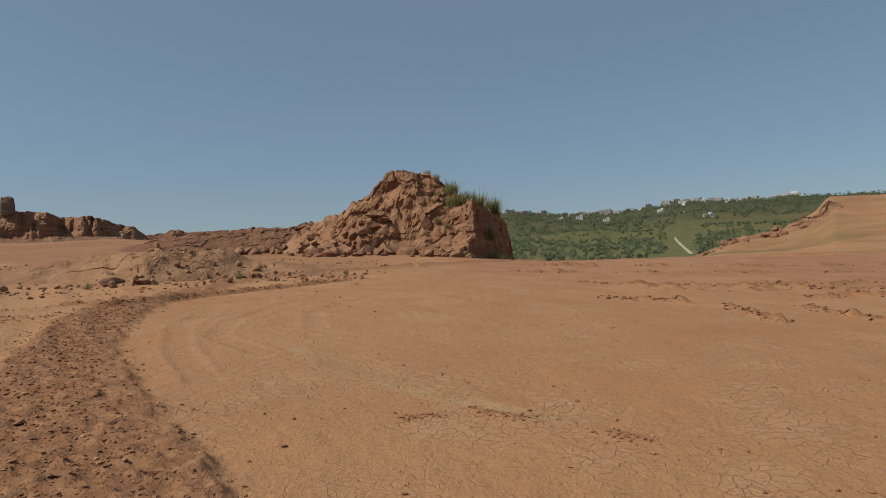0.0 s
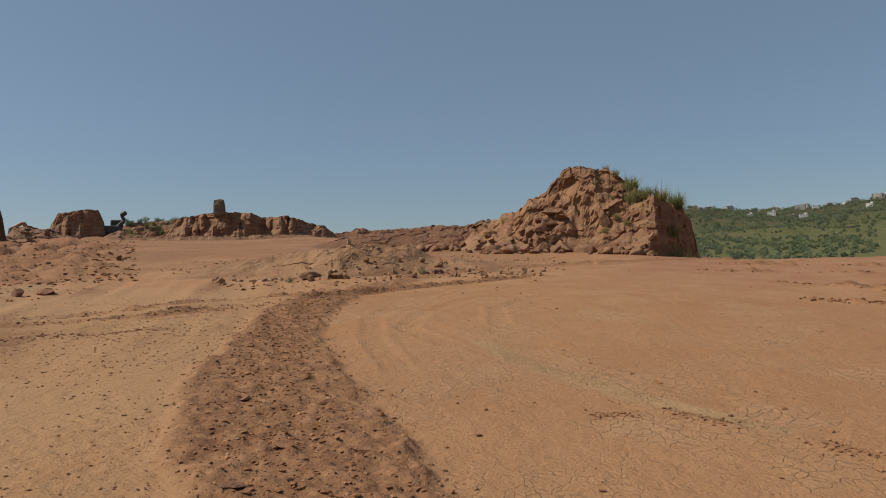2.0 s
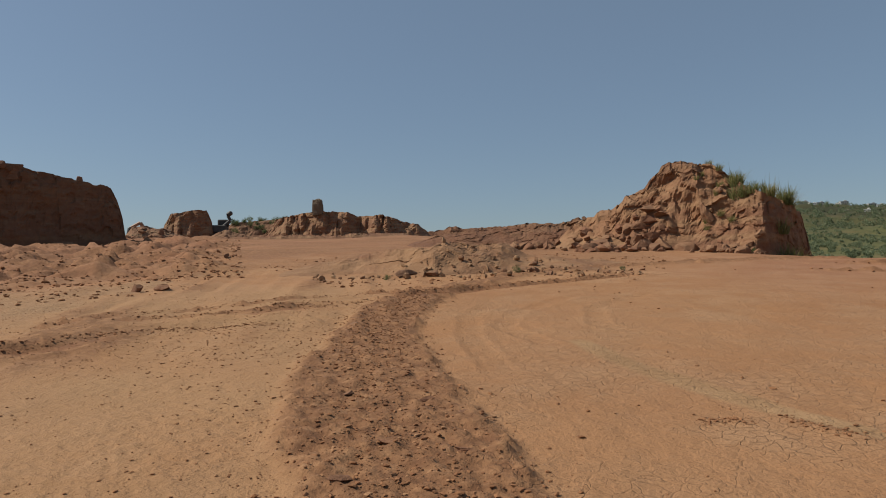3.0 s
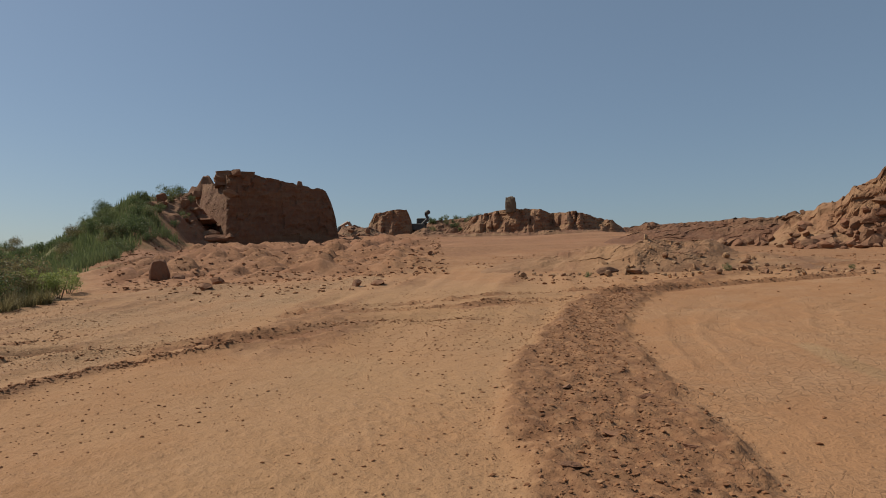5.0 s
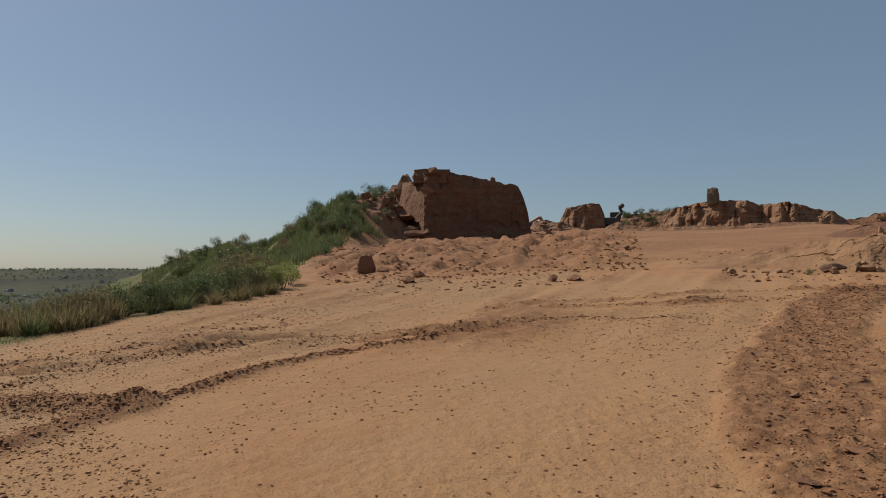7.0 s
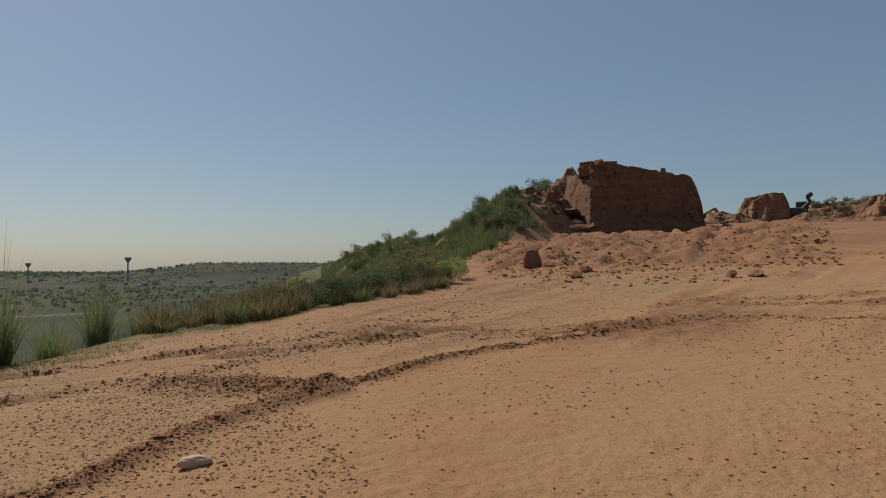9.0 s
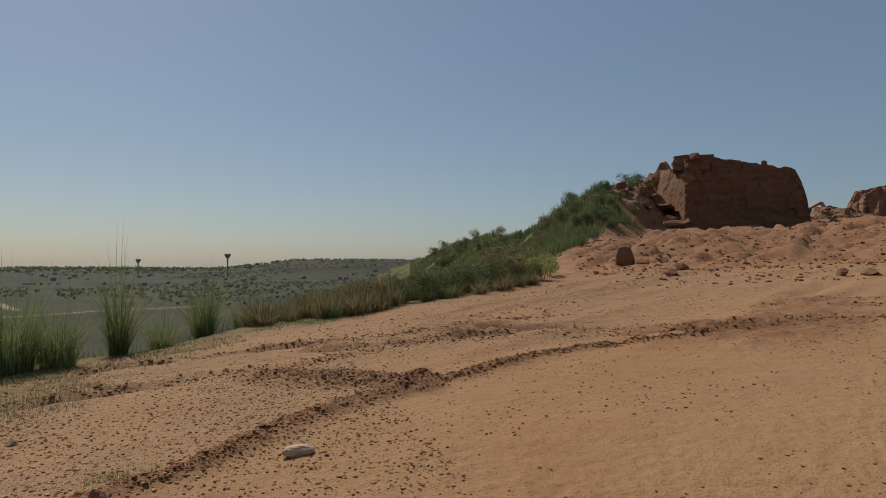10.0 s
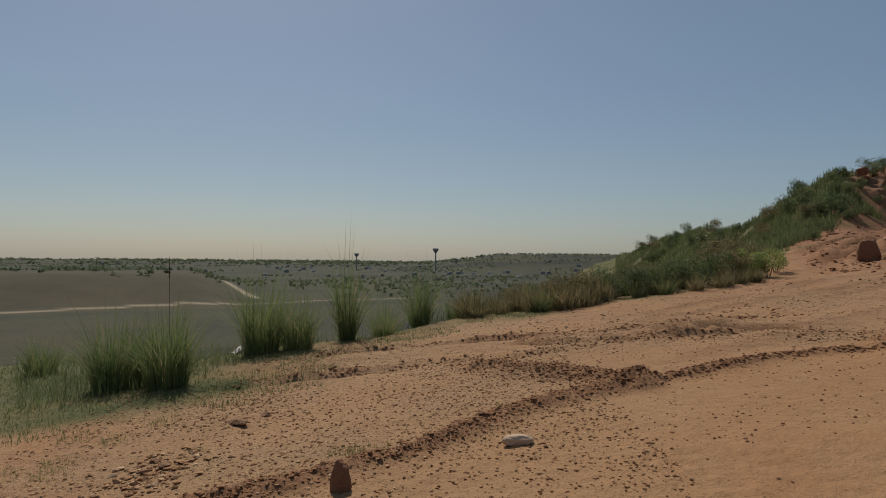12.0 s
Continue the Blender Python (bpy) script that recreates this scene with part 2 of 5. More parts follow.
def soil(x, y):
    """Height with all fine relief, and the cover: loose clods, red, crazed, pale, green, road, painted shade in ruts
    and on rough ground, haze far off.
    """
    x, y = np.asarray(x, float), np.asarray(y, float)
    r = np.hypot(x, y)
    a = np.degrees(np.arctan2(-x, y))
    z = land(x, y)
    cover = {k: np.zeros(x.shape) for k in ("clod", "red", "craze", "pale", "green", "road", "rut_shade", "field", "far", "grit")}
    near = r < 60
    X, Y, R, A = x[near], y[near], r[near], a[near]
    h = .05 * fbm(X * .3, Y * .3, 0, 3, 81) + .022 * fbm(X * 1.7, Y * 1.7, 0, 4, 82)
    clod, rut_shade, pale = np.zeros(X.shape), np.zeros(X.shape), np.zeros(X.shape)
    wob = .10 * fbm(X * 2.2, Y * 2.2, 0, 4, 83)
    d, s, side, hw = along(X, Y, BAND)
    m = 1 - step(d + wob * 1.5, hw * .8, hw * 1.12)
    h = h + m * (.03 + .028 * lumps(X, Y, .16, 84) + .03 * lumps(X, Y, .07, 85) + .03 * fbm(X * 5, Y * 5, 0, 3, 86))
    lip = np.exp(-((side - hw * .9) / .10) ** 2) + .7 * np.exp(-((side + hw * .9) / .10) ** 2)
    h = h + lip * np.maximum(0, .3 + fbm(X * 2.4, Y * 2.4, 0, 3, 87) * 2) * (.05 * lumps(X, Y, .13, 88) + .02)
    clod = np.maximum(clod, m * .95)
    for line, high in ((WINDROW, .05), (PILE, .08)):
        d, s, side, hw = along(X, Y, line)
        m = np.exp(-((d + wob) / (hw * 1.15)) ** 2)
        h = h + m * (high * .55 + high * .9 * lumps(X, Y, .10, 91) + .03 * lumps(X, Y, .05, 92))
        clod = np.maximum(clod, np.clip(m * 1.5, 0, 1))
    for j, line in enumerate(TRACKS):
        d, s, side, hw = along(X, Y, line)
        m = np.exp(-(d / .9) ** 2) * (.75 if j < 3 else .4)
        streak = noise3(side * 6.5, s * .45, j, 93) * .6 + noise3(side * 14, s * 1.0, j, 94) * .4
        h = h + m * .075 * np.maximum(streak, -.2)
        gate = np.clip(.6 + 2.2 * fbm(s * .8, j * 3.7, 0, 3, 95), 0, 1)
        off = side + wob * .9
        m2 = np.exp(-(off / (hw * .5)) ** 2) * gate
        h = h + m2 * (.02 + .07 * lumps(X, Y, .24, 96) + .05 * lumps(X, Y, .11, 90))
        # trenches beside the tracks: cut shallow, their shade added as dark colour
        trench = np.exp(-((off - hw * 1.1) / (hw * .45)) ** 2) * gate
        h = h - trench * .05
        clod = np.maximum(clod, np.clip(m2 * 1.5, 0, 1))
        rut_shade = np.maximum(rut_shade, trench)
    across, run = .88 * X + .48 * Y, -.48 * X + .88 * Y
    worn = step(A, 20, 30) * (1 - step(A, 74, 84)) * step(R, 7.5, 10) * (1 - step(R, 20, 25))
    drag = .6 * noise3(across * 1.5, run * .13, 0, 131) + .4 * noise3(across * 4.2, run * .3, 0, 132)
    drag = np.clip(drag * 1.6 + .5 * fbm(X * .5, Y * .5, 0, 3, 133), -1, 1) * worn
    h = h + .035 * drag + .03 * worn * np.maximum(0, drag) * lumps(X, Y, .2, 134)
    clod = np.maximum(clod, np.clip(drag * 1.3 - .25, 0, .75))
    # broken soil past 19 m: dark cover also paints the shade of its roughness
    rough_ground_shade = step(A, 3, 9) * (1 - step(A, 62, 68)) * step(R, 19, 26)
    clod = np.maximum(clod, .85 * rough_ground_shade * np.clip(.65 + 1.3 * fbm(X * .35, Y * .35, 0, 4, 135), 0, 1))
    pale = np.maximum(pale, .75 * step(A, 24, 34) * (1 - step(A, 112, 122)) * (1 - step(R, 13, 19)) * np.clip(.6 + 1.1 * fbm(X * .4, Y * .4, 0, 3, 136), 0, 1))
    d, s, side, hw = along(X, Y, RUT)
    m = np.exp(-(d / hw) ** 3)
    reach = np.clip(hw * 6 - .3, 0, 1) * (d < 1.5) * (np.hypot(X + 10.2, Y - 3.4) < 1.1)
    h = h - .10 * m + .13 * reach * step(-side, -.02, .10) * np.exp(-(np.maximum(0, -side) / .7) ** 2)
    # dark cover on floor and far wall puts the recess's shade into colour
    rut_shade = np.maximum(rut_shade, np.maximum(m, reach * np.exp(-((side + .04) / .09) ** 2)))
    for line in CURVES:
        d, s, side, hw = along(X, Y, line)
        m = 1 - step(d, hw * .85, hw * 1.2)
        fade = np.clip(.75 + fbm(s * .5, 0, 0, 2, 97) * 1.2, .15, 1)
        h = h + fade * (-.010 * m + .008 * m * np.sin(s * 42 + np.abs(side) * 14) + .010 * np.exp(-((d - hw * 1.25) / .05) ** 2))
    d, s, side, hw = along(X, Y, PALE)
    pale = np.maximum(pale, 1 - step(d + wob * .6, hw * .5, hw * 1.3))
    for line in SCRAPES:
        d, s, side, hw = along(X, Y, line)
        m = np.exp(-((d + wob * .5) / hw) ** 2) * np.clip(.5 + 1.4 * fbm(s * 2.2, 1.0, 0, 2, 98), .1, 1)
        h = h + m * (.02 + .06 * lumps(X, Y, .16, 99)) * (1 + 1.2 * (R > 10))
        clod = np.maximum(clod, np.clip(m * 1.3, 0, 1))
    grit = np.clip(fbm(X * .5, Y * .5, 0, 3, 101) * 1.6 + .45, 0, 1) * step(A, 26, 40)
    h = h + grit * .018 * lumps(X, Y, .06, 102) * (R < 16)
    h = h * (1 - step(R, 45, 60))
    z[near] = z[near] + h
    bankm = step(R, 17, 18.5) * (1 - step(R, 21, 23)) * step(A, 6, 10) * (1 - step(A, 32, 36)) * np.clip(.45 + fbm(X * .8, Y * .8, 0, 4, 105) * 1.3, 0, .8)
    clod = np.maximum(clod, bankm)
    cover["clod"][near], cover["rut_shade"][near], cover["pale"][near] = clod, rut_shade, pale
    side_r = along(x, y, [(-1, 2.3, 1), (-3.6, 6.3, 1), (-5.4, 11.5, 1), (-5, 16.6, 1), (3, 24, 1), (10, 26, 1)])[2]
    cover["craze"] = step(side_r, .2, .9) * (1 - step(a, 30, 60)) * (1 - step(r, 11, 16))
    # last term: reddish ground past 20 m, darkened partly for shade of rough relief
    red = step(a, 38, 46) * (1 - step(a, 62, 67)) * step(r, 17, 24) + .8 * step(-a, -14, 12) * step(r, 9, 22) * (r < 42) + .65 * step(a, 2, 12) * (1 - step(a, 40, 48)) * step(r, 20, 32)
    cover["red"] = np.clip(red + .35 * fbm(x * .15, y * .15, 0, 3, 111), 0, 1) * (r < 200)
    west = along(x, y, [(-4.4, -4.5, 1), (-5.3, -1.5, 1), (-6.6, 0, 1), (-8.0, 2.8, 1), (-9.4, 6, 1)])[2]
    cover["grit"] = step(-west, -.1, .5) * (r < 19) * np.clip(.55 + 1.2 * fbm(x * .7, y * .7, 0, 3, 115), 0, 1) * (a > 40)
    # green: past the edge on the plain's side, on the ridge and over the valley
    dist = along(x, y, [(-5.6, -9, 1), (-6.8, -4.6, 1), (-7.7, -2.9, 1), (-8.6, -2.1, 1), (-10.1, -2.3, 1), (-11.3, -1.5, 1), (-12.8, .3, 1), (-14.0, 2.4, 1), (-17.0, 7.0, 1), (-24, 12, 1), (-31, 16.5, 1), (-37, 23, 1), (-60, 44, 1)])[2]
    g = step(-dist + (.9 + 2.6 * step(r, 20, 30)) * fbm(x * .5, y * .5, 0, 4, 121), -.3, .9 + 1.5 * step(r, 20, 30)) * (a > 50)
    g = g * (1 - (r < 17) * np.clip(.35 - 1.6 * fbm(x * .9, y * .9, 0, 3, 122), 0, .7) * step(dist, -2.2, -.4))
    g = np.maximum(g, (a < 0) * (r > 44) * (1 - (a < -20) * step(table(a, BANK) * 95 + EYE + 1.2 - z, -.2, .6) * (r < 110)))
    g = np.maximum(g, (a < -19) * (r > 41) * (r < 118) * (.55 * (1 - step(r, 56, 68)) + .22) * np.clip(.5 + 1.3 * fbm(x * .12, y * .12, 0, 4, 123), 0, 1))
    g = np.maximum(g, 1.0 * (r > 170))
    cover["green"] = np.clip(g, 0, 1)
    cover["field"] = step(a, 104, 107) * step(r, 385, 410) * (1 - step(r, 700, 900)) + .7 * step(a, 108, 112) * step(r, 250, 262) * (1 - step(r, 330, 345))
    # far: blend by distance toward greyer grass, haze put into the colour
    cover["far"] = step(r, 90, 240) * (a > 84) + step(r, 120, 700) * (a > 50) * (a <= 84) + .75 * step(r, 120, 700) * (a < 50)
    cover["pale"] = np.maximum(cover["pale"], .6 * (a < -19) * step(r, 42, 55) * (r < 115) * np.clip(.5 + 1.5 * fbm(x * .2, y * .2, 0, 4, 124), 0, 1))
    cover["red"] = np.maximum(cover["red"], .7 * (a < -19) * step(r, 66, 84) * (r < 118))
    cover["clod"] = np.maximum(cover["clod"], .75 * (a < -19) * step(r, 43, 52) * (r < 118) * np.clip(.55 + 1.2 * fbm(x * .3, y * .3, 0, 4, 125), 0, 1))
    # dirt roads on the plain 
    road = np.zeros(x.shape)
    for line in ([(*polar(130, 430), 2.6), (*polar(121.5, 410), 2.6), (*polar(112, 420), 2.6), (*polar(106, 430), 2.6), (*polar(100, 470), 2.6), (*polar(92, 520), 2.6)],
                 [(*polar(104.5, 500), 5), (*polar(106.5, 620), 5), (*polar(108, 760), 5), (*polar(109.5, 900), 5)]):
        d, s, side, hw = along(x, y, line)
        road = np.maximum(road, 1 - step(d, hw * .7, hw * 1.2))
    cover["road"] = road * (r > 100)
    return z, cover


SHEET = {}


def gzs(x, y):
    """Heights of the finished ground sheet at those places."""
    x, y = np.asarray(x, float), np.asarray(y, float)
    rr, az, z = SHEET["r"], SHEET["a"], SHEET["z"]
    r = np.hypot(x, y)
    a = np.degrees(np.arctan2(-x, y))
    a = np.where(a < az[0], a + 360, a)
    i = np.clip(np.searchsorted(rr, r) - 1, 0, len(rr) - 2)
    j = np.clip(np.searchsorted(az, a) - 1, 0, len(az) - 2)
    u = np.clip((r - rr[i]) / (rr[i + 1] - rr[i]), 0, 1)
    v = np.clip((a - az[j]) / (az[j + 1] - az[j]), 0, 1)
    return (z[i, j] * (1 - u) + z[i + 1, j] * u) * (1 - v) + (z[i, j + 1] * (1 - u) + z[i + 1, j + 1] * u) * v


def gz(x, y):
    """Height of the ground at one place."""
    return float(gzs(np.array([float(x)]), np.array([float(y)]))[0])


# ---- materials ----
def material(name, rough=.9):
    m = bpy.data.materials.new(name)
    m.use_nodes = True
    t = m.node_tree
    bsdf = t.nodes["Principled BSDF"]
    bsdf.inputs["Roughness"].default_value = rough
    bsdf.inputs["Specular IOR Level"].default_value = .25
    return m, t, bsdf


def noise_node(t, scale, detail=6, rough=.6, vector=None, kind="ShaderNodeTexNoise"):
    n = t.nodes.new(kind)
    n.inputs["Scale"].default_value = scale
    if kind == "ShaderNodeTexNoise":
        n.inputs["Detail"].default_value, n.inputs["Roughness"].default_value = detail, rough
    if vector is not None:
        t.links.new(vector, n.inputs["Vector"])
    return n


def mix(t, fac, a, b, mode="MIX"):
    n = t.nodes.new("ShaderNodeMix")
    n.data_type, n.blend_type = "RGBA", mode
    for sock, value in ((n.inputs[0], fac), (n.inputs[6], a), (n.inputs[7], b)):
        if isinstance(value, (int, float)):
            sock.default_value = value
        elif isinstance(value, tuple):
            sock.default_value = (*value, 1)
        else:
            t.links.new(value, sock)
    return n.outputs[2]


def ramp(t, value, lo, hi, a=0.0, b=1.0):
    n = t.nodes.new("ShaderNodeMapRange")
    n.inputs[1].default_value, n.inputs[2].default_value, n.inputs[3].default_value, n.inputs[4].default_value = lo, hi, a, b
    t.links.new(value, n.inputs[0])
    return n.outputs[0]


def calc(t, op, a, b):
    n = t.nodes.new("ShaderNodeMath")
    n.operation = op
    for sock, value in ((n.inputs[0], a), (n.inputs[1], b)):
        if isinstance(value, (int, float)):
            sock.default_value = value
        else:
            t.links.new(value, sock)
    return n.outputs[0]


def bumped(t, bsdf, height, strength, distance, before=None):
    b = t.nodes.new("ShaderNodeBump")
    b.inputs["Strength"].default_value, b.inputs["Distance"].default_value = strength, distance
    t.links.new(height, b.inputs["Height"])
    if before is not None:
        t.links.new(before, b.inputs["Normal"])
    t.links.new(b.outputs[0], bsdf.inputs["Normal"])
    return b.outputs[0]


def place(t):
    n = t.nodes.new("ShaderNodeNewGeometry")
    return n.outputs["Position"]


def ground_material():
    m, t, bsdf = material("bare_earth", .95)
    pos = place(t)

    def mask(name):
        n = t.nodes.new("ShaderNodeAttribute")
        n.attribute_name = name
        return n.outputs["Fac"]
    big, mid, fine, grit = (noise_node(t, s, 6, .62, pos).outputs[0] for s in (.11, .9, 7.0, 38.0))
    dry = mix(t, ramp(t, big, .38, .64), (.47, .275, .155), (.41, .225, .115))
    dry = mix(t, ramp(t, mid, .42, .66), dry, (.50, .315, .19))
    red = mix(t, ramp(t, mid, .35, .65), (.34, .168, .105), (.41, .235, .155))
    col = mix(t, mask("red"), dry, red)
    clod = mix(t, ramp(t, fine, .36, .64), (.21, .108, .062), (.39, .225, .13))
    col = mix(t, mask("pale"), col, mix(t, ramp(t, mid, .38, .62), (.50, .345, .21), (.42, .275, .16)))
    col = mix(t, mask("clod"), col, clod)
    # ruts and trenches: darker red soil together with painted shade
    col = mix(t, mask("rut_shade"), col, (.27, .13, .075))
    col = mix(t, calc(t, "MULTIPLY", mask("grit"), .55), col, mix(t, ramp(t, fine, .35, .65), (.34, .235, .15), (.47, .335, .215)))
    # speckle of crumbs and dust
    col = mix(t, ramp(t, grit, .57, .66, 0, .6), col, (.24, .13, .075))
    col = mix(t, ramp(t, fine, .56, .72, 0, .25), col, (.55, .36, .23))
    micro = noise_node(t, 105.0, 4, .6, pos).outputs[0]
    col = mix(t, ramp(t, micro, .57, .67, 0, .5), col, (.26, .14, .08))
    # pebbly skin
    peb = noise_node(t, 26.0, vector=pos, kind="ShaderNodeTexVoronoi")
    sep = t.nodes.new("ShaderNodeSeparateColor")
    t.links.new(peb.outputs["Color"], sep.inputs[0])
    stone = mix(t, sep.outputs[0], (.22, .125, .07), (.68, .50, .34))
    lone = calc(t, "MULTIPLY", ramp(t, sep.outputs[1], .32, .40), ramp(t, peb.outputs["Distance"], .42, .30))
    lone = calc(t, "MULTIPLY", lone, mask("grit"))
    col = mix(t, calc(t, "MULTIPLY", lone, .95), col, stone)
    # scrub and grass cover
    patch = noise_node(t, .035, 6, .65, pos).outputs[0]
    tuft = noise_node(t, .32, 5, .7, pos).outputs[0]
    leaf = mix(t, ramp(t, tuft, .36, .62), (.085, .115, .04), (.17, .185, .08))
    leaf = mix(t, ramp(t, patch, .50, .68, 0, .75), leaf, (.21, .175, .085))
    leaf = mix(t, ramp(t, fine, .5, .7, 0, .5), leaf, (.19, .13, .07))
    # distant grass dulled and greyed, aerial haze painted into its colour
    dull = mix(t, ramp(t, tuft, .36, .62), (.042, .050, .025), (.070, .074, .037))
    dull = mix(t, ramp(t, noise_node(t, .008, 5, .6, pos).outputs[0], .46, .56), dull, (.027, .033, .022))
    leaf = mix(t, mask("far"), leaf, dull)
    leaf = mix(t, mask("field"), leaf, mix(t, ramp(t, patch, .4, .6), (.060, .058, .034), (.085, .076, .044)))
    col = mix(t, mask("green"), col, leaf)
    col = mix(t, mask("road"), col, (.38, .34, .27))
    col = mix(t, 1.0, col, (.745, .665, .562), "MULTIPLY")
    t.links.new(col, bsdf.inputs["Base Color"])
    # dried mud crazing and grain
    warp = t.nodes.new("ShaderNodeVectorMath")
    warp.operation = "MULTIPLY_ADD"
    t.links.new(noise_node(t, 2.5, 3, .5, pos).outputs[1], warp.inputs[0])
    warp.inputs[1].default_value = (.35, .35, 0)
    t.links.new(pos, warp.inputs[2])
    v = noise_node(t, 8.5, vector=warp.outputs[0], kind="ShaderNodeTexVoronoi")
    v.feature = "DISTANCE_TO_EDGE"
    crack = ramp(t, v.outputs["Distance"], .0, .045)
    gate = calc(t, "MULTIPLY", mask("craze"), ramp(t, mid, .42, .58))
    crack = calc(t, "MULTIPLY", calc(t, "SUBTRACT", crack, 1.0), gate)
    first = bumped(t, bsdf, crack, .75, .014)
    grain = calc(t, "ADD", calc(t, "MULTIPLY", fine, .7), calc(t, "MULTIPLY", grit, .3))
    second = bumped(t, bsdf, lone, .9, .02, first)
    bumped(t, bsdf, grain, .8, .06, second)
    return m


def rock_material(name, a, b, c, strata=.0, scale=1.0):
    """Weathered earth or rock: two colours in patches, a third in streaks, banded where strata is given."""
    m, t, bsdf = material(name, .93)
    pos = place(t)
    big, mid, fine = (noise_node(t, s * scale, 7, .65, pos).outputs[0] for s in (.45, 2.3, 13.0))
    col = mix(t, ramp(t, big, .38, .62), a, b)
    col = mix(t, ramp(t, mid, .48, .70, 0, .7), col, c)
    if strata:
        sep = t.nodes.new("ShaderNodeSeparateXYZ")
        t.links.new(pos, sep.inputs[0])
        com = t.nodes.new("ShaderNodeCombineXYZ")
        t.links.new(calc(t, "MULTIPLY", sep.outputs[0], .10), com.inputs[0])
        t.links.new(calc(t, "MULTIPLY", sep.outputs[1], .10), com.inputs[1])
        t.links.new(sep.outputs[2], com.inputs[2])
        band = noise_node(t, 2.6, 4, .6, com.outputs[0]).outputs[0]
        col = mix(t, ramp(t, band, .47, .60, 0, strata), col, (.47, .335, .20))
    info = t.nodes.new("ShaderNodeObjectInfo")
    col = mix(t, ramp(t, info.outputs["Random"], 0, 1, 0, .3), col, (.30, .20, .14))
    col = mix(t, ramp(t, fine, .56, .72, 0, .4), col, (.20, .105, .06))
    col = mix(t, 1.0, col, (.75, .68, .60), "MULTIPLY")
    t.links.new(col, bsdf.inputs["Base Color"])
    h = calc(t, "ADD", calc(t, "MULTIPLY", mid, .6), calc(t, "MULTIPLY", fine, .4))
    bumped(t, bsdf, h, .8, .12 / scale)
    return m


def leaf_material(name, a, b, c):
    m, t, bsdf = material(name, .6)
    geo = t.nodes.new("ShaderNodeNewGeometry")
    n = noise_node(t, .8, 3, .6, geo.outputs["Position"]).outputs[0]
    col = mix(t, geo.outputs["Random Per Island"], a, b)
    col = mix(t, ramp(t, n, .45, .7, 0, .8), col, c)
    t.links.new(col, bsdf.inputs["Base Color"])
    thin = t.nodes.new("ShaderNodeBsdfTranslucent")
    t.links.new(col, thin.inputs[0])
    both = t.nodes.new("ShaderNodeMixShader")
    both.inputs[0].default_value = .42
    t.links.new(bsdf.outputs[0], both.inputs[1])
    t.links.new(thin.outputs[0], both.inputs[2])
    t.links.new(both.outputs[0], t.nodes["Material Output"].inputs[0])
    return m


def plain_material(name, col, rough=.7, vary=.25, metal=0.0, scale=3.0):
    m, t, bsdf = material(name, rough)
    n = noise_node(t, scale, 6, .6, place(t)).outputs[0]
    dark = tuple(q * (1 - vary) for q in col)
    t.links.new(mix(t, ramp(t, n, .35, .68), col, dark), bsdf.inputs["Base Color"])
    bsdf.inputs["Metallic"].default_value = metal
    return m


EARTH = ground_material()
BANK_EARTH = rock_material("bank_earth", (.39, .225, .125), (.28, .145, .086), (.46, .295, .18), .2)
MOUND = rock_material("cut_earth", (.36, .20, .117), (.225, .115, .075), (.44, .275, .165), .3)
# maroon soil, darkened further to put the large mound's face shade into colour
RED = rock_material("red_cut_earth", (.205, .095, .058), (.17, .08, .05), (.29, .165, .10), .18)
RED_SOIL = rock_material("red_soil", (.30, .15, .095), (.24, .115, .072), (.37, .21, .13), .2)
FAR_EARTH = rock_material("far_cut_earth", (.30, .165, .105), (.25, .135, .09), (.37, .235, .15), .4, .6)
TAN_ROCK = rock_material("tan_rock", (.46, .30, .18), (.39, .24, .14), (.54, .38, .25), 0, 1.6)
ROCK = rock_material("fallen_rock", (.33, .19, .118), (.26, .14, .09), (.43, .285, .18), 0, 1.6)
RED_ROCK = rock_material("red_rock", (.26, .13, .082), (.30, .155, .098), (.36, .215, .132), 0, 1.6)
GREY_ROCK = rock_material("grey_rock", (.16, .15, .125), (.13, .125, .11), (.2, .18, .14), 0, 1.0)
TALL_GRASS = leaf_material("tall_grass", (.15, .21, .075), (.235, .27, .11), (.10, .15, .055))
DRY_GRASS = leaf_material("dry_grass", (.36, .29, .14), (.44, .36, .20), (.26, .23, .10))
MOUND_GRASS = leaf_material("yellow_green_grass", (.19, .20, .07), (.27, .25, .10), (.12, .15, .05))
SLOPE_GRASS = leaf_material("slope_grass", (.128, .157, .060), (.178, .200, .085), (.089, .115, .047))
BROWN_SCRUB = leaf_material("brown_scrub", (.187, .153, .072), (.230, .187, .098), (.128, .119, .051))
BUSH_LEAF = leaf_material("bush_leaf", (.085, .119, .044), (.132, .162, .068), (.060, .085, .034))
LIGHT_LEAF = leaf_material("light_leaf", (.25, .29, .08), (.30, .33, .12), (.17, .21, .06))
# distant leaves paled toward grey-green, haze put into the colour
TREE_LEAF = leaf_material("tree_leaf", (.165, .20, .11), (.22, .25, .14), (.12, .15, .085))
TWIG = plain_material("twig_bark", (.15, .105, .07), .9)
SEED = plain_material("seed_head", (.13, .095, .055), .9)
WHITE_STONE = plain_material("white_stone", (.60, .43, .31), .85, .25, scale=14.0)
WHITE_WALL = plain_material("white_wall", (.72, .70, .66), .8, .2, scale=.3)
GREY_WALL = plain_material("grey_wall", (.42, .40, .37), .85, .3, scale=.3)
BROWN_WALL = plain_material("brown_wall", (.36, .27, .21), .85, .3, scale=.3)
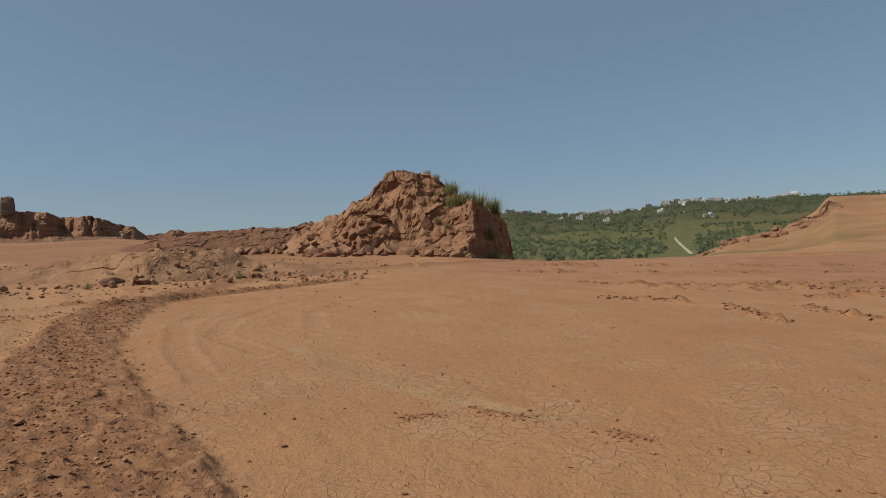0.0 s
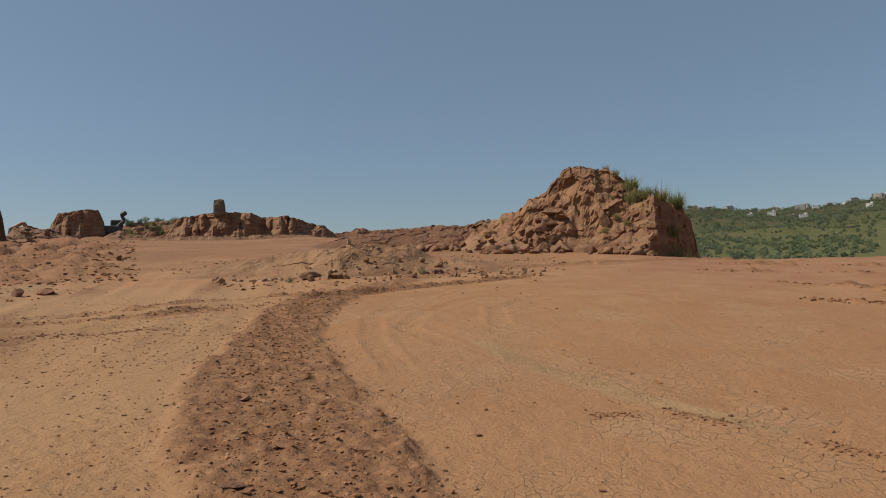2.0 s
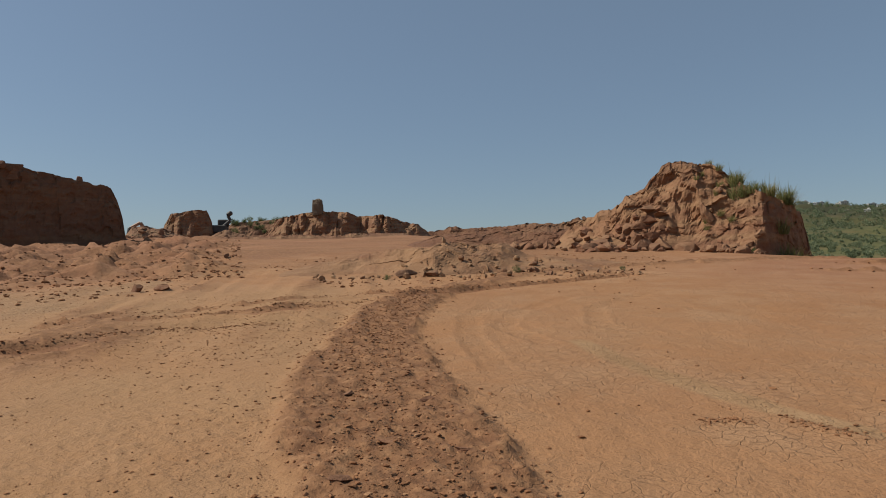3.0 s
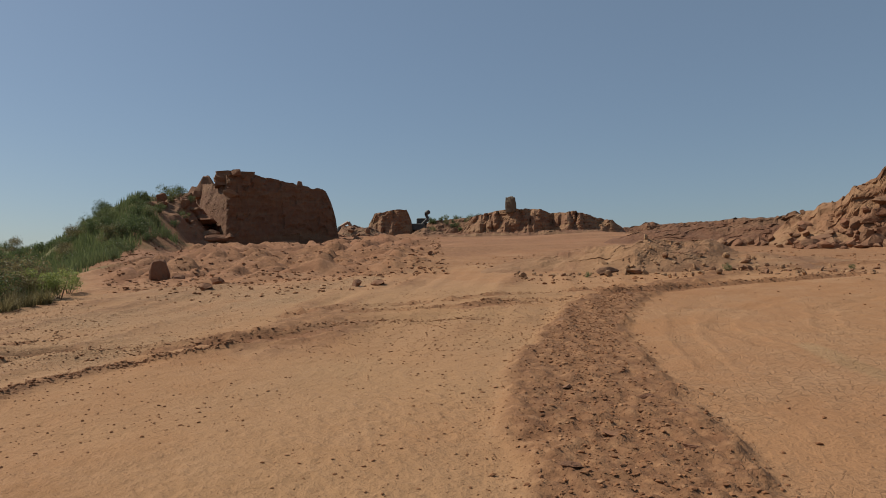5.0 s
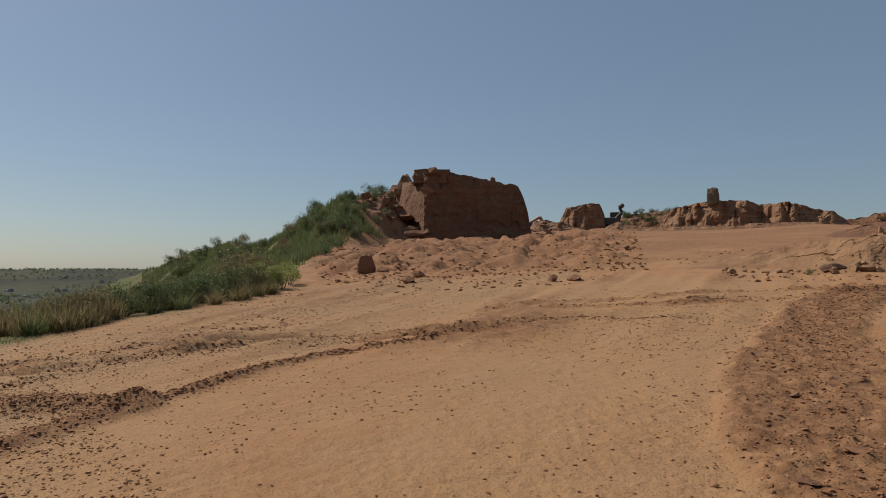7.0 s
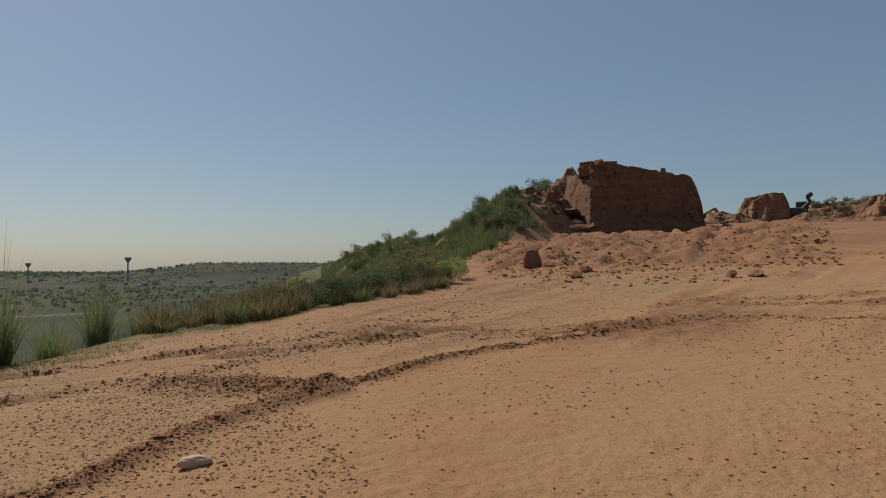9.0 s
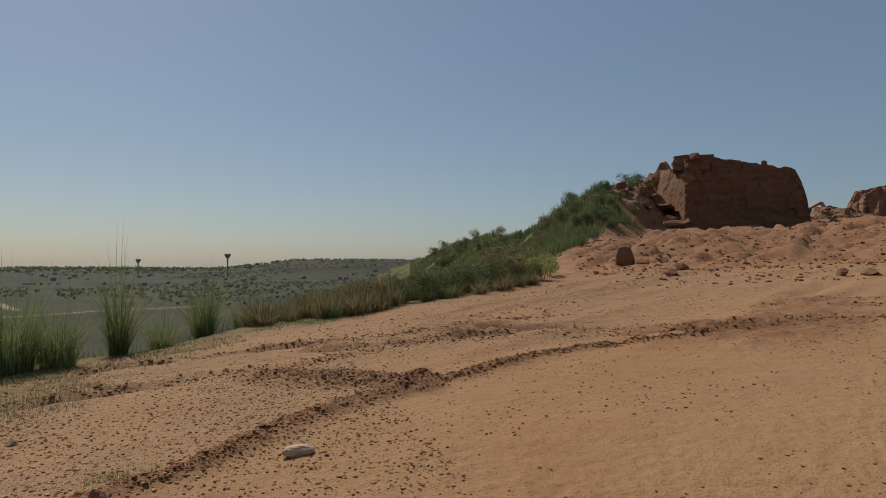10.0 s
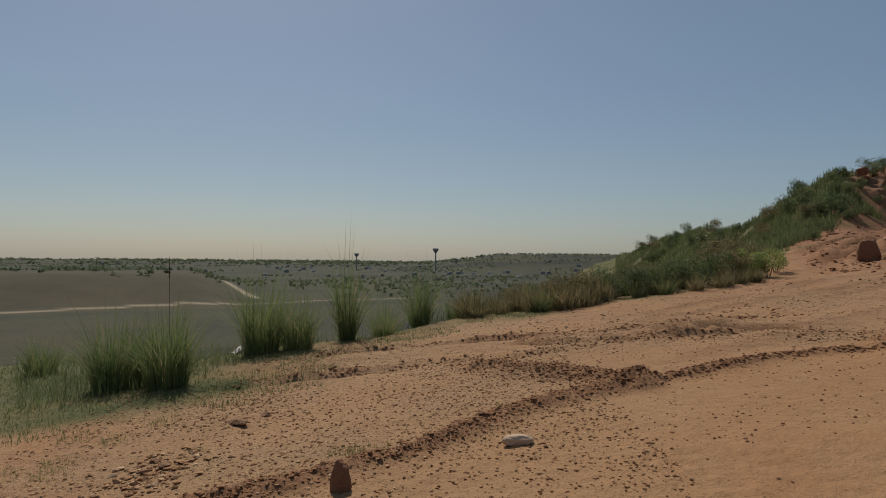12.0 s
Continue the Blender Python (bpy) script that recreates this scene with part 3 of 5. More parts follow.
ROOF = plain_material("roof_slab", (.50, .48, .45), .85, .25, scale=.3)
GLASS = plain_material("dark_window", (.05, .05, .05), .5, .3)
STEEL = plain_material("dark_steel", (.085, .08, .075), .6, .4)
YELLOW = plain_material("machine_paint", (.36, .20, .12), .5, .35)
PALE_PAINT = plain_material("pale_paint", (.62, .58, .55), .6, .2)
RUBBER = plain_material("track_rubber", (.03, .028, .026), .85, .3)
ROAD_DUST = plain_material("road_dust", (.40, .36, .26), .95, .3, scale=.6)
CONCRETE = plain_material("concrete", (.36, .35, .34), .85, .25, scale=.5)


# ---- mesh helpers ----
def mesh_tris(name, verts, tris, smooth=False):
    verts, tris = np.asarray(verts, np.float32), np.asarray(tris, np.int32)
    me = bpy.data.meshes.new(name)
    me.vertices.add(len(verts))
    me.vertices.foreach_set("co", verts.ravel())
    me.loops.add(tris.size)
    me.loops.foreach_set("vertex_index", tris.ravel())
    me.polygons.add(len(tris))
    me.polygons.foreach_set("loop_start", np.arange(0, tris.size, 3, dtype=np.int32))
    me.polygons.foreach_set("use_smooth", np.full(len(tris), smooth))
    me.update(calc_edges=True)
    me.validate()
    return me


def grid_tris(n, m, wrap=False):
    """Triangles of a sheet of n x m points, the second index running fastest."""
    i, j = np.meshgrid(np.arange(n - 1), np.arange(m if wrap else m - 1), indexing="ij")
    k = (j + 1) % m
    a, b, c, d = i * m + j, i * m + k, (i + 1) * m + k, (i + 1) * m + j
    return np.concatenate([np.stack([a, b, c], -1).reshape(-1, 3), np.stack([a, c, d], -1).reshape(-1, 3)])


def finish(ob, mat, label="", category="", group="", kind=""):
    ob.data.materials.append(mat) if not ob.data.materials else None
    return tagged(ob, label, category, group, kind)


def from_bm(name, bm, smooth=False):
    me = bpy.data.meshes.new(name)
    bm.normal_update()
    for f in bm.faces:
        f.smooth = smooth
    bm.to_mesh(me)
    bm.free()
    return me


def part(name, me, mat, parent, label=""):
    """One mesh object under a thing or a part. me: a bmesh or a mesh."""
    if isinstance(me, bmesh.types.BMesh):
        me = from_bm(name, me)
    if not me.materials:
        me.materials.append(mat)
    ob = new(name, me)
    ob.parent = parent
    return tagged(ob, label)


def thing(name, m, label, category, group=""):
    ob = new(name)
    ob.empty_display_size = .2
    ob.matrix_world = m
    return tagged(ob, label, category, group)


def box(bm, size, at=(0, 0, 0), turn=(0, 0, 0), bevel=0.0):
    made = bmesh.ops.create_cube(bm, size=1)["verts"]
    bmesh.ops.scale(bm, vec=size, verts=made)
    if bevel:
        edges = list({e for v in made for e in v.link_edges})
        made = list({v for f in bmesh.ops.bevel(bm, geom=edges, offset=bevel, segments=1, affect="EDGES")["faces"] for v in f.verts} | {v for v in made if v.is_valid})
    bmesh.ops.transform(bm, matrix=pose(*at, *turn), verts=made)
    return bm


def tube(bm, a, b, ra, rb, sides=8):
    a, b = Vector(a), Vector(b)
    made = bmesh.ops.create_cone(bm, cap_ends=True, segments=sides, radius1=ra, radius2=rb, depth=(b - a).length)["verts"]
    turn = (b - a).to_track_quat("Z", "Y").to_matrix().to_4x4()
    bmesh.ops.transform(bm, matrix=Matrix.Translation((a + b) / 2) @ turn, verts=made)
    return bm


# ---- ground: one sheet to the horizon ----
def build_ground():
    az = np.concatenate([np.arange(-44, 128, .29), np.arange(128, 316, 2.0)])
    rr = [.5]
    while rr[-1] < 4700:
        q = rr[-1]
        rr.append(q * (1.03 if q < 2.5 else 1.0092 if q < 15 else 1.006 if q < 52 else 1.014 if q < 130 else 1.012 if q < 800 else 1.03))
    rr = np.array(rr)
    R, A = np.meshgrid(rr, np.radians(az), indexing="ij")
    x, y = (-np.sin(A) * R).ravel(), (np.cos(A) * R).ravel()
    z, cover = soil(x, y)
    SHEET["r"], SHEET["a"], SHEET["z"] = rr, az, z.reshape(len(rr), len(az))
    n = len(x)
    tris = grid_tris(len(rr), len(az), True)
    m = len(az)
    hub = np.stack([np.full(m, n), (np.arange(m) + 1) % m, np.arange(m)], -1)
    hz, _ = soil(np.array([0.0]), np.array([0.0]))
    me = mesh_tris("ground", np.concatenate([np.stack([x, y, z], -1), [[0, 0, hz[0]]]]), np.concatenate([tris[:, ::-1], hub[:, ::-1]]), True)
    if me.polygons[len(me.polygons) // 3].normal.z < 0:
        me.flip_normals()
    for key, values in cover.items():
        me.attributes.new(key, "FLOAT", "POINT").data.foreach_set("value", np.append(values, 0).astype(np.float32))
    return finish(new("ground", me), EARTH, "bare sun-baked tan and red earth with tyre tracks", "ground", kind="structure")


build_ground()


# ---- cut mounds ----
def mound(name, az0, r0, crest, front, depth, run, label, mat=MOUND, half=(-6, 6), res=.1, rough=.3, block=.5, flute=0.0, seed=0, behind=.25, layer=.0):
    """A mound of cut earth round the bearing az0. crest: (bearing, rise) of its top line; front: (across, further) of its foot, from r0;
    run: (across, width) of the slope from the foot to full height; depth: its thickness."""
    u = np.arange(half[0], half[1] + res, res)
    rows = int(max(26, min(60, 4.2 / res)))
    p = np.concatenate([np.linspace(-1, -.12, 8), np.linspace(0, 1, rows), 1 + np.linspace(.01, 1, 34) ** 1.3])
    P, U = np.meshgrid(p, u, indexing="ij")
    width = table(U, run)
    d = np.where(P < 0, P * 1.2, np.where(P < 1, P * width, width + (P - 1) * depth))
    W = table(U, front) + d - .5 * rough * fbm(U * .8, 0, 0, 4, seed + 11)
    k0, k1 = math.radians(az0), r0
    x = -math.sin(k0) * (k1 + W) + math.cos(k0) * U
    y = math.cos(k0) * (k1 + W) + math.sin(k0) * U
    a = np.degrees(np.arctan2(-x, y))
    brow = 7 + rows
    far = np.hypot(x[brow], y[brow])[None]
    top = EYE + table(a, crest) * far - behind * np.maximum(0, d - width)
    ground = land(x, y) - .12
    q = np.clip(P, 0, 1)
    q = np.clip(q + .5 * rough * fbm(U * .9, W * .9, 3.0, 3, seed + 12) * np.sin(q * math.pi), 0, 1)
    if layer:
        s = q * layer
        q = (np.floor(s) + step(s - np.floor(s), .35, .95)) / layer
    z = ground + np.maximum(top - ground, 0) * q
    edge = np.minimum.reduce([(U - half[0]) / .8, (half[1] - U) / .8, (2 - P) / .15])
    z = ground - .3 + (z - ground + .3) * np.clip(edge, 0, 1)
    # broken faces: blocks, crumbs and flutes pushed out of the surface
    side = np.clip((q > .02) * (z - ground), 0, 1)
    cell = lambda s, sd: hash01(np.floor(x / s + .4 * noise3(x / s, y / s, z / s, sd)), np.floor(y / s), np.floor(z / (s * .7) + .5 * noise3(x / s, y / s, 0, sd + 1)), sd) - .5
    push = rough * fbm(x * .7, y * .7, z * .7, 4, seed + 1) + block * .5 * cell(.9, seed + 2) + block * .3 * cell(.42, seed + 3)
    push = push + .25 * rough * fbm(x * 3, y * 3, z * 3, 3, seed + 4)
    if flute:
        push = push + flute * (np.abs(noise3(U * 1.15 + .3 * noise3(U, z, 0, seed), z * .15, 0, seed + 5)) - .3)
    face = np.clip((1.25 - P) * 4, 0, 1)
    px, py = math.sin(k0) * push, -math.cos(k0) * push
    x, y = x + side * px * (.35 + .65 * face), y + side * py * (.35 + .65 * face)
    z = z + side * (.5 * rough * fbm(x * 1.6, y * 1.6, z * .5, 4, seed + 6) + .18 * block * cell(.6, seed + 7))
    me = mesh_tris(name, np.stack([x, y, z], -1).reshape(-1, 3), grid_tris(len(p), len(u)))
    if sum(p.normal.z for p in list(me.polygons)[:200]) < 0:
        me.flip_normals()
    return finish(new(name, me), mat, label, "mound")


mound("earth_mound", 1.0, 27.3,
      [(13, .05), (11.5, .068), (10.7, .0765), (8.9, .0885), (7.7, .102), (7.5, .110), (6, .1165), (4.6, .143), (3.7, .1485), (1.2, .1475), (-.4, .121), (-2.6, .099), (-3.9, .088), (-4.8, .077), (-5.2, .05), (-5.6, .018), (-6.4, -.02)],
      [(-7, 1.5), (-4.5, .9), (-2, .4), (0, .2), (1.3, -.5), (3.6, 3.4), (5, 6)],
      8.0, [(-6, 1.6), (-3, 2.2), (.7, 2.3), (1.2, 1.6), (1.6, .3), (4, .3)],
      "tan earth mound, its steep side broken into rock", half=(-7, 5), res=.06, rough=.5, block=.36, seed=200)
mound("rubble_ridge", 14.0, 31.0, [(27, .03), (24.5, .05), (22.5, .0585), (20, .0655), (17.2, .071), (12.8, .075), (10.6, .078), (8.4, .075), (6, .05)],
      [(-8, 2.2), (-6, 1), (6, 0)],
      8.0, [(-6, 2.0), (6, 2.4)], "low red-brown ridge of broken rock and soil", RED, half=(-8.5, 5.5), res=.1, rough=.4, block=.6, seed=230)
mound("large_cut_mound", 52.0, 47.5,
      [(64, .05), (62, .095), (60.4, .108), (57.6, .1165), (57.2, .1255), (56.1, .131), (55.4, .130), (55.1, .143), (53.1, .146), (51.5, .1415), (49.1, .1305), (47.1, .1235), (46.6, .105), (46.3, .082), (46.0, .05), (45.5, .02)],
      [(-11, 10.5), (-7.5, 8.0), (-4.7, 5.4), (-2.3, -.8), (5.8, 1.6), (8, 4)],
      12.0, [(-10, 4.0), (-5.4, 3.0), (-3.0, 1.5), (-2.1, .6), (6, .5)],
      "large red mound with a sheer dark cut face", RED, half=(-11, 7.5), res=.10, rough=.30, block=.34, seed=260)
mound("fluted_butte", 28.5, 108.0,
      [(36.5, .05), (35, .086), (33.8, .092), (32.3, .096), (29.8, .0962), (29.2, .0935), (28.6, .0895), (26.6, .0915), (25.0, .082), (23.8, .0775), (23.1, .069), (22.2, .05)],
      [(-16, 3), (-9, 0), (-2, -1), (0, 1.2), (2, -.5), (12, 3)],
      14.0, [(-16, 2.5), (12, 2.2)],
      "flat-topped brown butte with fluted rain-worn sides", FAR_EARTH, half=(-17, 13), res=.28, rough=.5, block=.5, flute=1.5, seed=290)
mound("cut_block", 41.5, 108.0, [(43.9, .04), (43.4, .075), (42.9, .0915), (42.4, .0935), (40.9, .098), (40.3, .0975), (39.9, .08), (39.5, .04)],
      [(-6, 1), (0, -1), (6, 1.5)],
      9.0, [(-6, 1.8), (6, 1.2)], "upright block of brown fluted earth", FAR_EARTH, half=(-6, 6), res=.25, rough=.4, block=.4, flute=1.2, seed=320)
mound("terraced_bank", 36.6, 112.0, [(39.8, .05), (39.0, .072), (38.4, .081), (36.5, .083), (34.4, .087), (33.5, .07)],
      [(-9, 1), (9, 0)],
      12.0, [(-9, 6), (9, 6)], "green and tan bank in level terraces", FAR_EARTH, half=(-8, 7), res=.3, rough=.3, block=.3, seed=350, layer=4)
mound("low_ledge", 30.5, 98.0, [(42, .03), (40, .0605), (36, .062), (33, .0645), (31, .0615), (29, .0655), (25, .0650), (24, .06), (22, .04)],
      [(-18, 1), (0, 0), (16, 2)],
      6.0, [(-20, 1.2), (18, 1.2)], "low ledge of cut earth", FAR_EARTH, half=(-19, 15), res=.25, rough=.4, block=.4, flute=.8, seed=380)
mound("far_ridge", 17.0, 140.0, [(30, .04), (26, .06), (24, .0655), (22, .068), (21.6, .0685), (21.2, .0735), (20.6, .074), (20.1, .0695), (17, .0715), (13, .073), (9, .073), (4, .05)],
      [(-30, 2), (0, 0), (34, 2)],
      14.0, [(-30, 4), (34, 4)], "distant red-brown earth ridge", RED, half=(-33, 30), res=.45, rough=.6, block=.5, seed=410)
mound("rocky_edge", -24.6, 80.0, [(-18.8, -.02), (-19.5, .012), (-20.5, .0195), (-22.6, .035), (-24, .038), (-25.7, .045), (-27, .054), (-28, .06), (-28.7, .075), (-29.6, .07), (-30.4, .02)],
      [(-9, 3), (-4, 0), (0, .8), (3, -.5), (9, 2)],
      5.0, [(-9, 2.0), (9, 2.0)], "brown rocky edge of a sandy embankment", FAR_EARTH, half=(-9, 9), res=.2, rough=.8, block=.9, seed=470)
mound("spoil_heap", 38.8, 103.0, [(40.6, .04), (40.0, .062), (39.4, .068), (38.9, .071), (38.2, .067), (37.4, .065), (36.6, .04)],
      [(-4, 0), (4, 0)], 5.0, [(-4, 2.2), (4, 2.2)], "low heap of spoil by the machines", FAR_EARTH, half=(-4.5, 4.5), res=.2, rough=.5, block=.5, seed=500)
mound("soil_bank", 20.0, 18.1, BERM, [(-7, .6), (-5, -.3), (-3.2, .5), (-1, -.5), (1, .3), (3, -.2), (5, .5), (7, .8)], 7.0, [(-7, 2.6), (-2, 1.8), (1, 3.0), (7, 2.8)],
      "low broken bank of tan soil across the site", BANK_EARTH, half=(-8, 6.5), res=.06, rough=.5, block=.3, seed=530, behind=.12)
mound("red_talus", 58.0, 45.0, [(64, .02), (62, .07), (60.5, .098), (58.8, .108), (57.4, .110), (56.6, .096), (55.4, .076), (54.2, .056), (53, .03)],
      [(-6, 1.5), (0, 0), (5, 1.5)],
      7.0, [(-6, 5), (5, 6)], "slope of loose red soil beside the large mound", RED_SOIL, half=(-5.5, 5.5), res=.12, rough=.5, block=.5, seed=560)
mound("rubble_heap", 44.4, 66.0, [(46.6, .05), (45.6, .074), (45.0, .075), (44, .0735), (43, .07), (42.2, .064), (41, .05)],
      [(-4, 0), (4, 0)],
      6.0, [(-4, 2.4), (4, 2.4)], "heap of broken red soil", FAR_EARTH, half=(-4, 4.5), res=.15, rough=.45, block=.6, seed=440)


# ---- where things rest ----
from mathutils.bvhtree import BVHTree

TREES = []
for ob in list(scene.objects):
    if ob.type == "MESH" and ob.name != "ground":
        TREES.append(BVHTree.FromPolygons([v.co for v in ob.data.vertices], [p.vertices for p in ob.data.polygons]))


def rest(x, y):
    """Height of the uppermost land or mound at a place."""
    z = gz(x, y)
    for tree in TREES:
        hit = tree.ray_cast(Vector((x, y, 200)), Vector((0, 0, -1)))
        if hit[0] is not None:
            z = max(z, hit[0].z)
    return z


def another(ob, m):
    """A copy of a thing at exactly that pose and scale."""
    made = copy_thing(ob, m)
    made.matrix_basis = m
    return made


# ---- rocks ----
def rock_mesh(name, seed, flat=.75, cuts=14, detail=2, tall=1.0):
    """A broken stone about 1 m across, its middle on its base."""
    r = random.Random(seed)
    bm = bmesh.new()
    bmesh.ops.create_icosphere(bm, subdivisions=detail, radius=.62)
    for v in bm.verts:
        n = noise.fractal(v.co * 1.6 + Vector((seed, 0, 0)), 1.0, 2.0, 3)
        v.co *= 1 + .28 * n
    for _ in range(cuts):
        n = Vector((r.gauss(0, 1), r.gauss(0, 1), r.gauss(0, .8))).normalized()
        c = r.uniform(.22, .40)
        for v in bm.verts:
            d = v.co.dot(n) - c
            if d > 0:
                v.co -= n * d * .96
    for v in bm.verts:
        v.co.z *= flat * tall
        v.co *= 1 + .12 * noise.fractal(v.co * 4.5 + Vector((0, seed, 0)), 1.0, 2.0, 3)
    low = min(v.co.z for v in bm.verts)
    for v in bm.verts:
        v.co.z -= low * .72
    return from_bm(name, bm)


ROCKS = [rock_mesh("rock", 20 + k, flat=(.55, .7, .85, .6)[k % 4], detail=3) for k in range(10)]
CHIPS = [rock_mesh("stone", 60 + k, flat=(.5, .7, .85)[k % 3], cuts=10, detail=2) for k in range(6)]


def lay_rock(name, me, mat, x, y, size, label, group="", z=None, turn=None, stretch=(1, 1, 1), tilt=14, category="rock"):
    if not me.materials:
        me.materials.append(None)
    ob = new(name, me)
    ob.material_slots[0].link = "OBJECT"
    ob.material_slots[0].material = mat
    z = rest(x, y) if z is None else z
    t = rng.uniform(0, 360) if turn is None else turn
    ob.matrix_world = pose(x, y, z - .05 * size, rng.uniform(-tilt, tilt), rng.uniform(-tilt, tilt), t) @ Matrix.Diagonal((size * stretch[0], size * stretch[1], size * stretch[2], 1))
    return tagged(ob, label, category, group)


def scatter_rocks(name, count, az, r, size, label, group, mats, meshes, power=1.8):
    for k in range(count):
        x, y = polar(rng.uniform(*az), rng.uniform(*r))
        s = size[0] + (size[1] - size[0]) * rng.random() ** power
        lay_rock(name, meshes[int(rng.integers(len(meshes)))], mats[k % len(mats)], x, y, s, label, group,
                 stretch=(rng.uniform(.8, 1.35), rng.uniform(.7, 1.1), rng.uniform(.75, 1.2)))


G1 = "boulders fallen from the mound"
scatter_rocks("boulder", 100, (5.0, 11.5), (26.6, 29.3), (.2, .85), "angular brown boulder among fallen rock", G1, (ROCK, RED_ROCK, RED_ROCK), ROCKS)
scatter_rocks("boulder", 62, (10.5, 19.5), (29.0, 31.6), (.18, .7), "angular brown boulder among fallen rock", G1, (ROCK, RED_ROCK), ROCKS)
scatter_rocks("boulder", 26, (-2.4, 3.0), (26.3, 27.4), (.2, .65), "flat tan slab at the foot of the mound", G1, (ROCK,), ROCKS)
scatter_rocks("boulder", 34, (4.5, 10.0), (27.6, 29.0), (.2, .55), "angular brown boulder caught on the slope", G1, (ROCK, RED_ROCK), ROCKS)
scatter_rocks("stone", 40, (-1.8, 12.5), (26.5, 29.2), (.1, .32), "small angular stone fallen from the mound", G1, (ROCK, RED_ROCK, TAN_ROCK), CHIPS)
G2 = "rubble along the bank"
scatter_rocks("stone", 170, (6.5, 33), (16.9, 18.8), (.05, .2), "rough tan stone at the foot of a bank", G2, (TAN_ROCK, TAN_ROCK, ROCK), CHIPS, 2.4)
scatter_rocks("stone", 60, (7.0, 25), (17.5, 20.5), (.06, .24), "rough tan stone on a soil bank", G2, (TAN_ROCK, ROCK, TAN_ROCK), CHIPS, 2.6)
G3 = "clods on the gullied ground"
scatter_rocks("clod", 34, (38, 62), (20, 40), (.06, .34), "lump of dry red soil", G3, (RED_ROCK, ROCK), CHIPS, 2.5)
scatter_rocks("boulder", 30, (42.5, 46.0), (64, 67), (.3, .9), "broken red rock in a heap", "rocks of the far heap", (RED_ROCK, ROCK), ROCKS)
scatter_rocks("boulder", 22, (53.5, 60.5), (46.5, 50), (.35, 1.1), "red boulder below the large mound", "boulders below the large mound", (RED_ROCK, ROCK), ROCKS)
for k in range(24):
    q = rng.random()
    a = -20.2 - 8.4 * q + rng.uniform(-.7, .5)
    lay_rock("boulder", ROCKS[k % 10], RED_ROCK, *polar(a, rng.uniform(77, 82)), rng.uniform(.4, 1.2), "brown rock along the edge of an embankment", "rocks along the embankment")

n = 6500
q = np.random.default_rng(55)
aa, rr = np.radians(q.uniform(38, 64, n)), q.uniform(19, 50, n)
SLOPE_RUBBLE = (-np.sin(aa) * rr, np.cos(aa) * rr, .03 + .12 * q.random(n) ** 4)
# single stones one can pick out
for x, y, s, st, mat, label in (
        (-7.75, 16.2, .5, (1.3, .8, .8), ROCK, "large rounded tan stone on bare soil"),
        (-7.0, 16.15, .36, (1.1, .9, .9), ROCK, "rounded tan stone on bare soil"),
        (-11.95, 11.7, .36, (1, .9, 1), RED_ROCK, "dark clod of red soil"), (-11.6, 12.0, .42, (1.4, .8, .7), RED_ROCK, "dark clod of red soil"),
        (-14.9, 9.6, .40, (1.2, .9, .8), RED_ROCK, "dark clod of red soil"), (-16.2, 10.9, .5, (1.5, .9, .8), RED_ROCK, "dark clod of red soil"),
        (-18.75, 11.3, .42, (1, .9, 1.0), RED_ROCK, "small dark red rock beside a block"), (-19.5, 10.5, .22, (1.6, .9, .7), RED_ROCK, "low dark red stone"),
        (-5.24, 11.6, .19, (1.3, .9, .7), RED_ROCK, "dark clod at the edge of a track"), (-5.06, 8.7, .17, (1.2, 1, .8), ROCK, "tan stone in loose soil"),
        (-2.34, 3.62, .13, (1.3, 1, .8), RED_ROCK, "dark clod in loose soil"), (-1.83, 4.31, .12, (1.8, .9, .5), RED_ROCK, "flat dark clod in loose soil"),
        (-2.36, 4.28, .10, (1.6, .9, .5), RED_ROCK, "flat dark clod in loose soil"), (-3.28, 5.38, .13, (1.4, 1, .6), RED_ROCK, "dark clod in loose soil"),
        (-2.61, 5.40, .14, (1.8, .8, .5), RED_ROCK, "flat dark clod in loose soil"), (-2.2, 5.2, .10, (1.8, .8, .6), RED_ROCK, "flat dark clod in loose soil"),
        (-6.94, -2.41, .17, (1.4, .9, .7), ROCK, "brown stone on gravelly soil"), (-7.2, -2.2, .12, (1.2, .9, .7), ROCK, "brown stone on gravelly soil"),
        (-9.27, -1.87, .14, (1.3, .9, .7), ROCK, "brown stone near the edge"), (-5.88, -2.67, .12, (1.2, 1, .8), ROCK, "brown stone in a small heap"),
        (-5.75, -2.78, .10, (1.2, 1, .8), ROCK, "brown stone in a small heap"), (-6.0, -2.8, .09, (1, 1, .8), ROCK, "brown stone in a small heap"),
        (-5.65, .22, .05, (1, 1, 1), ROCK, "small stone beside a white one"), (-6.45, -.2, .09, (1, 1, .9), RED_ROCK, "dark clod on a ridge of soil")):
    lay_rock("stone", ROCKS[int(rng.integers(10))], mat, x, y, s, label, stretch=st, tilt=8)


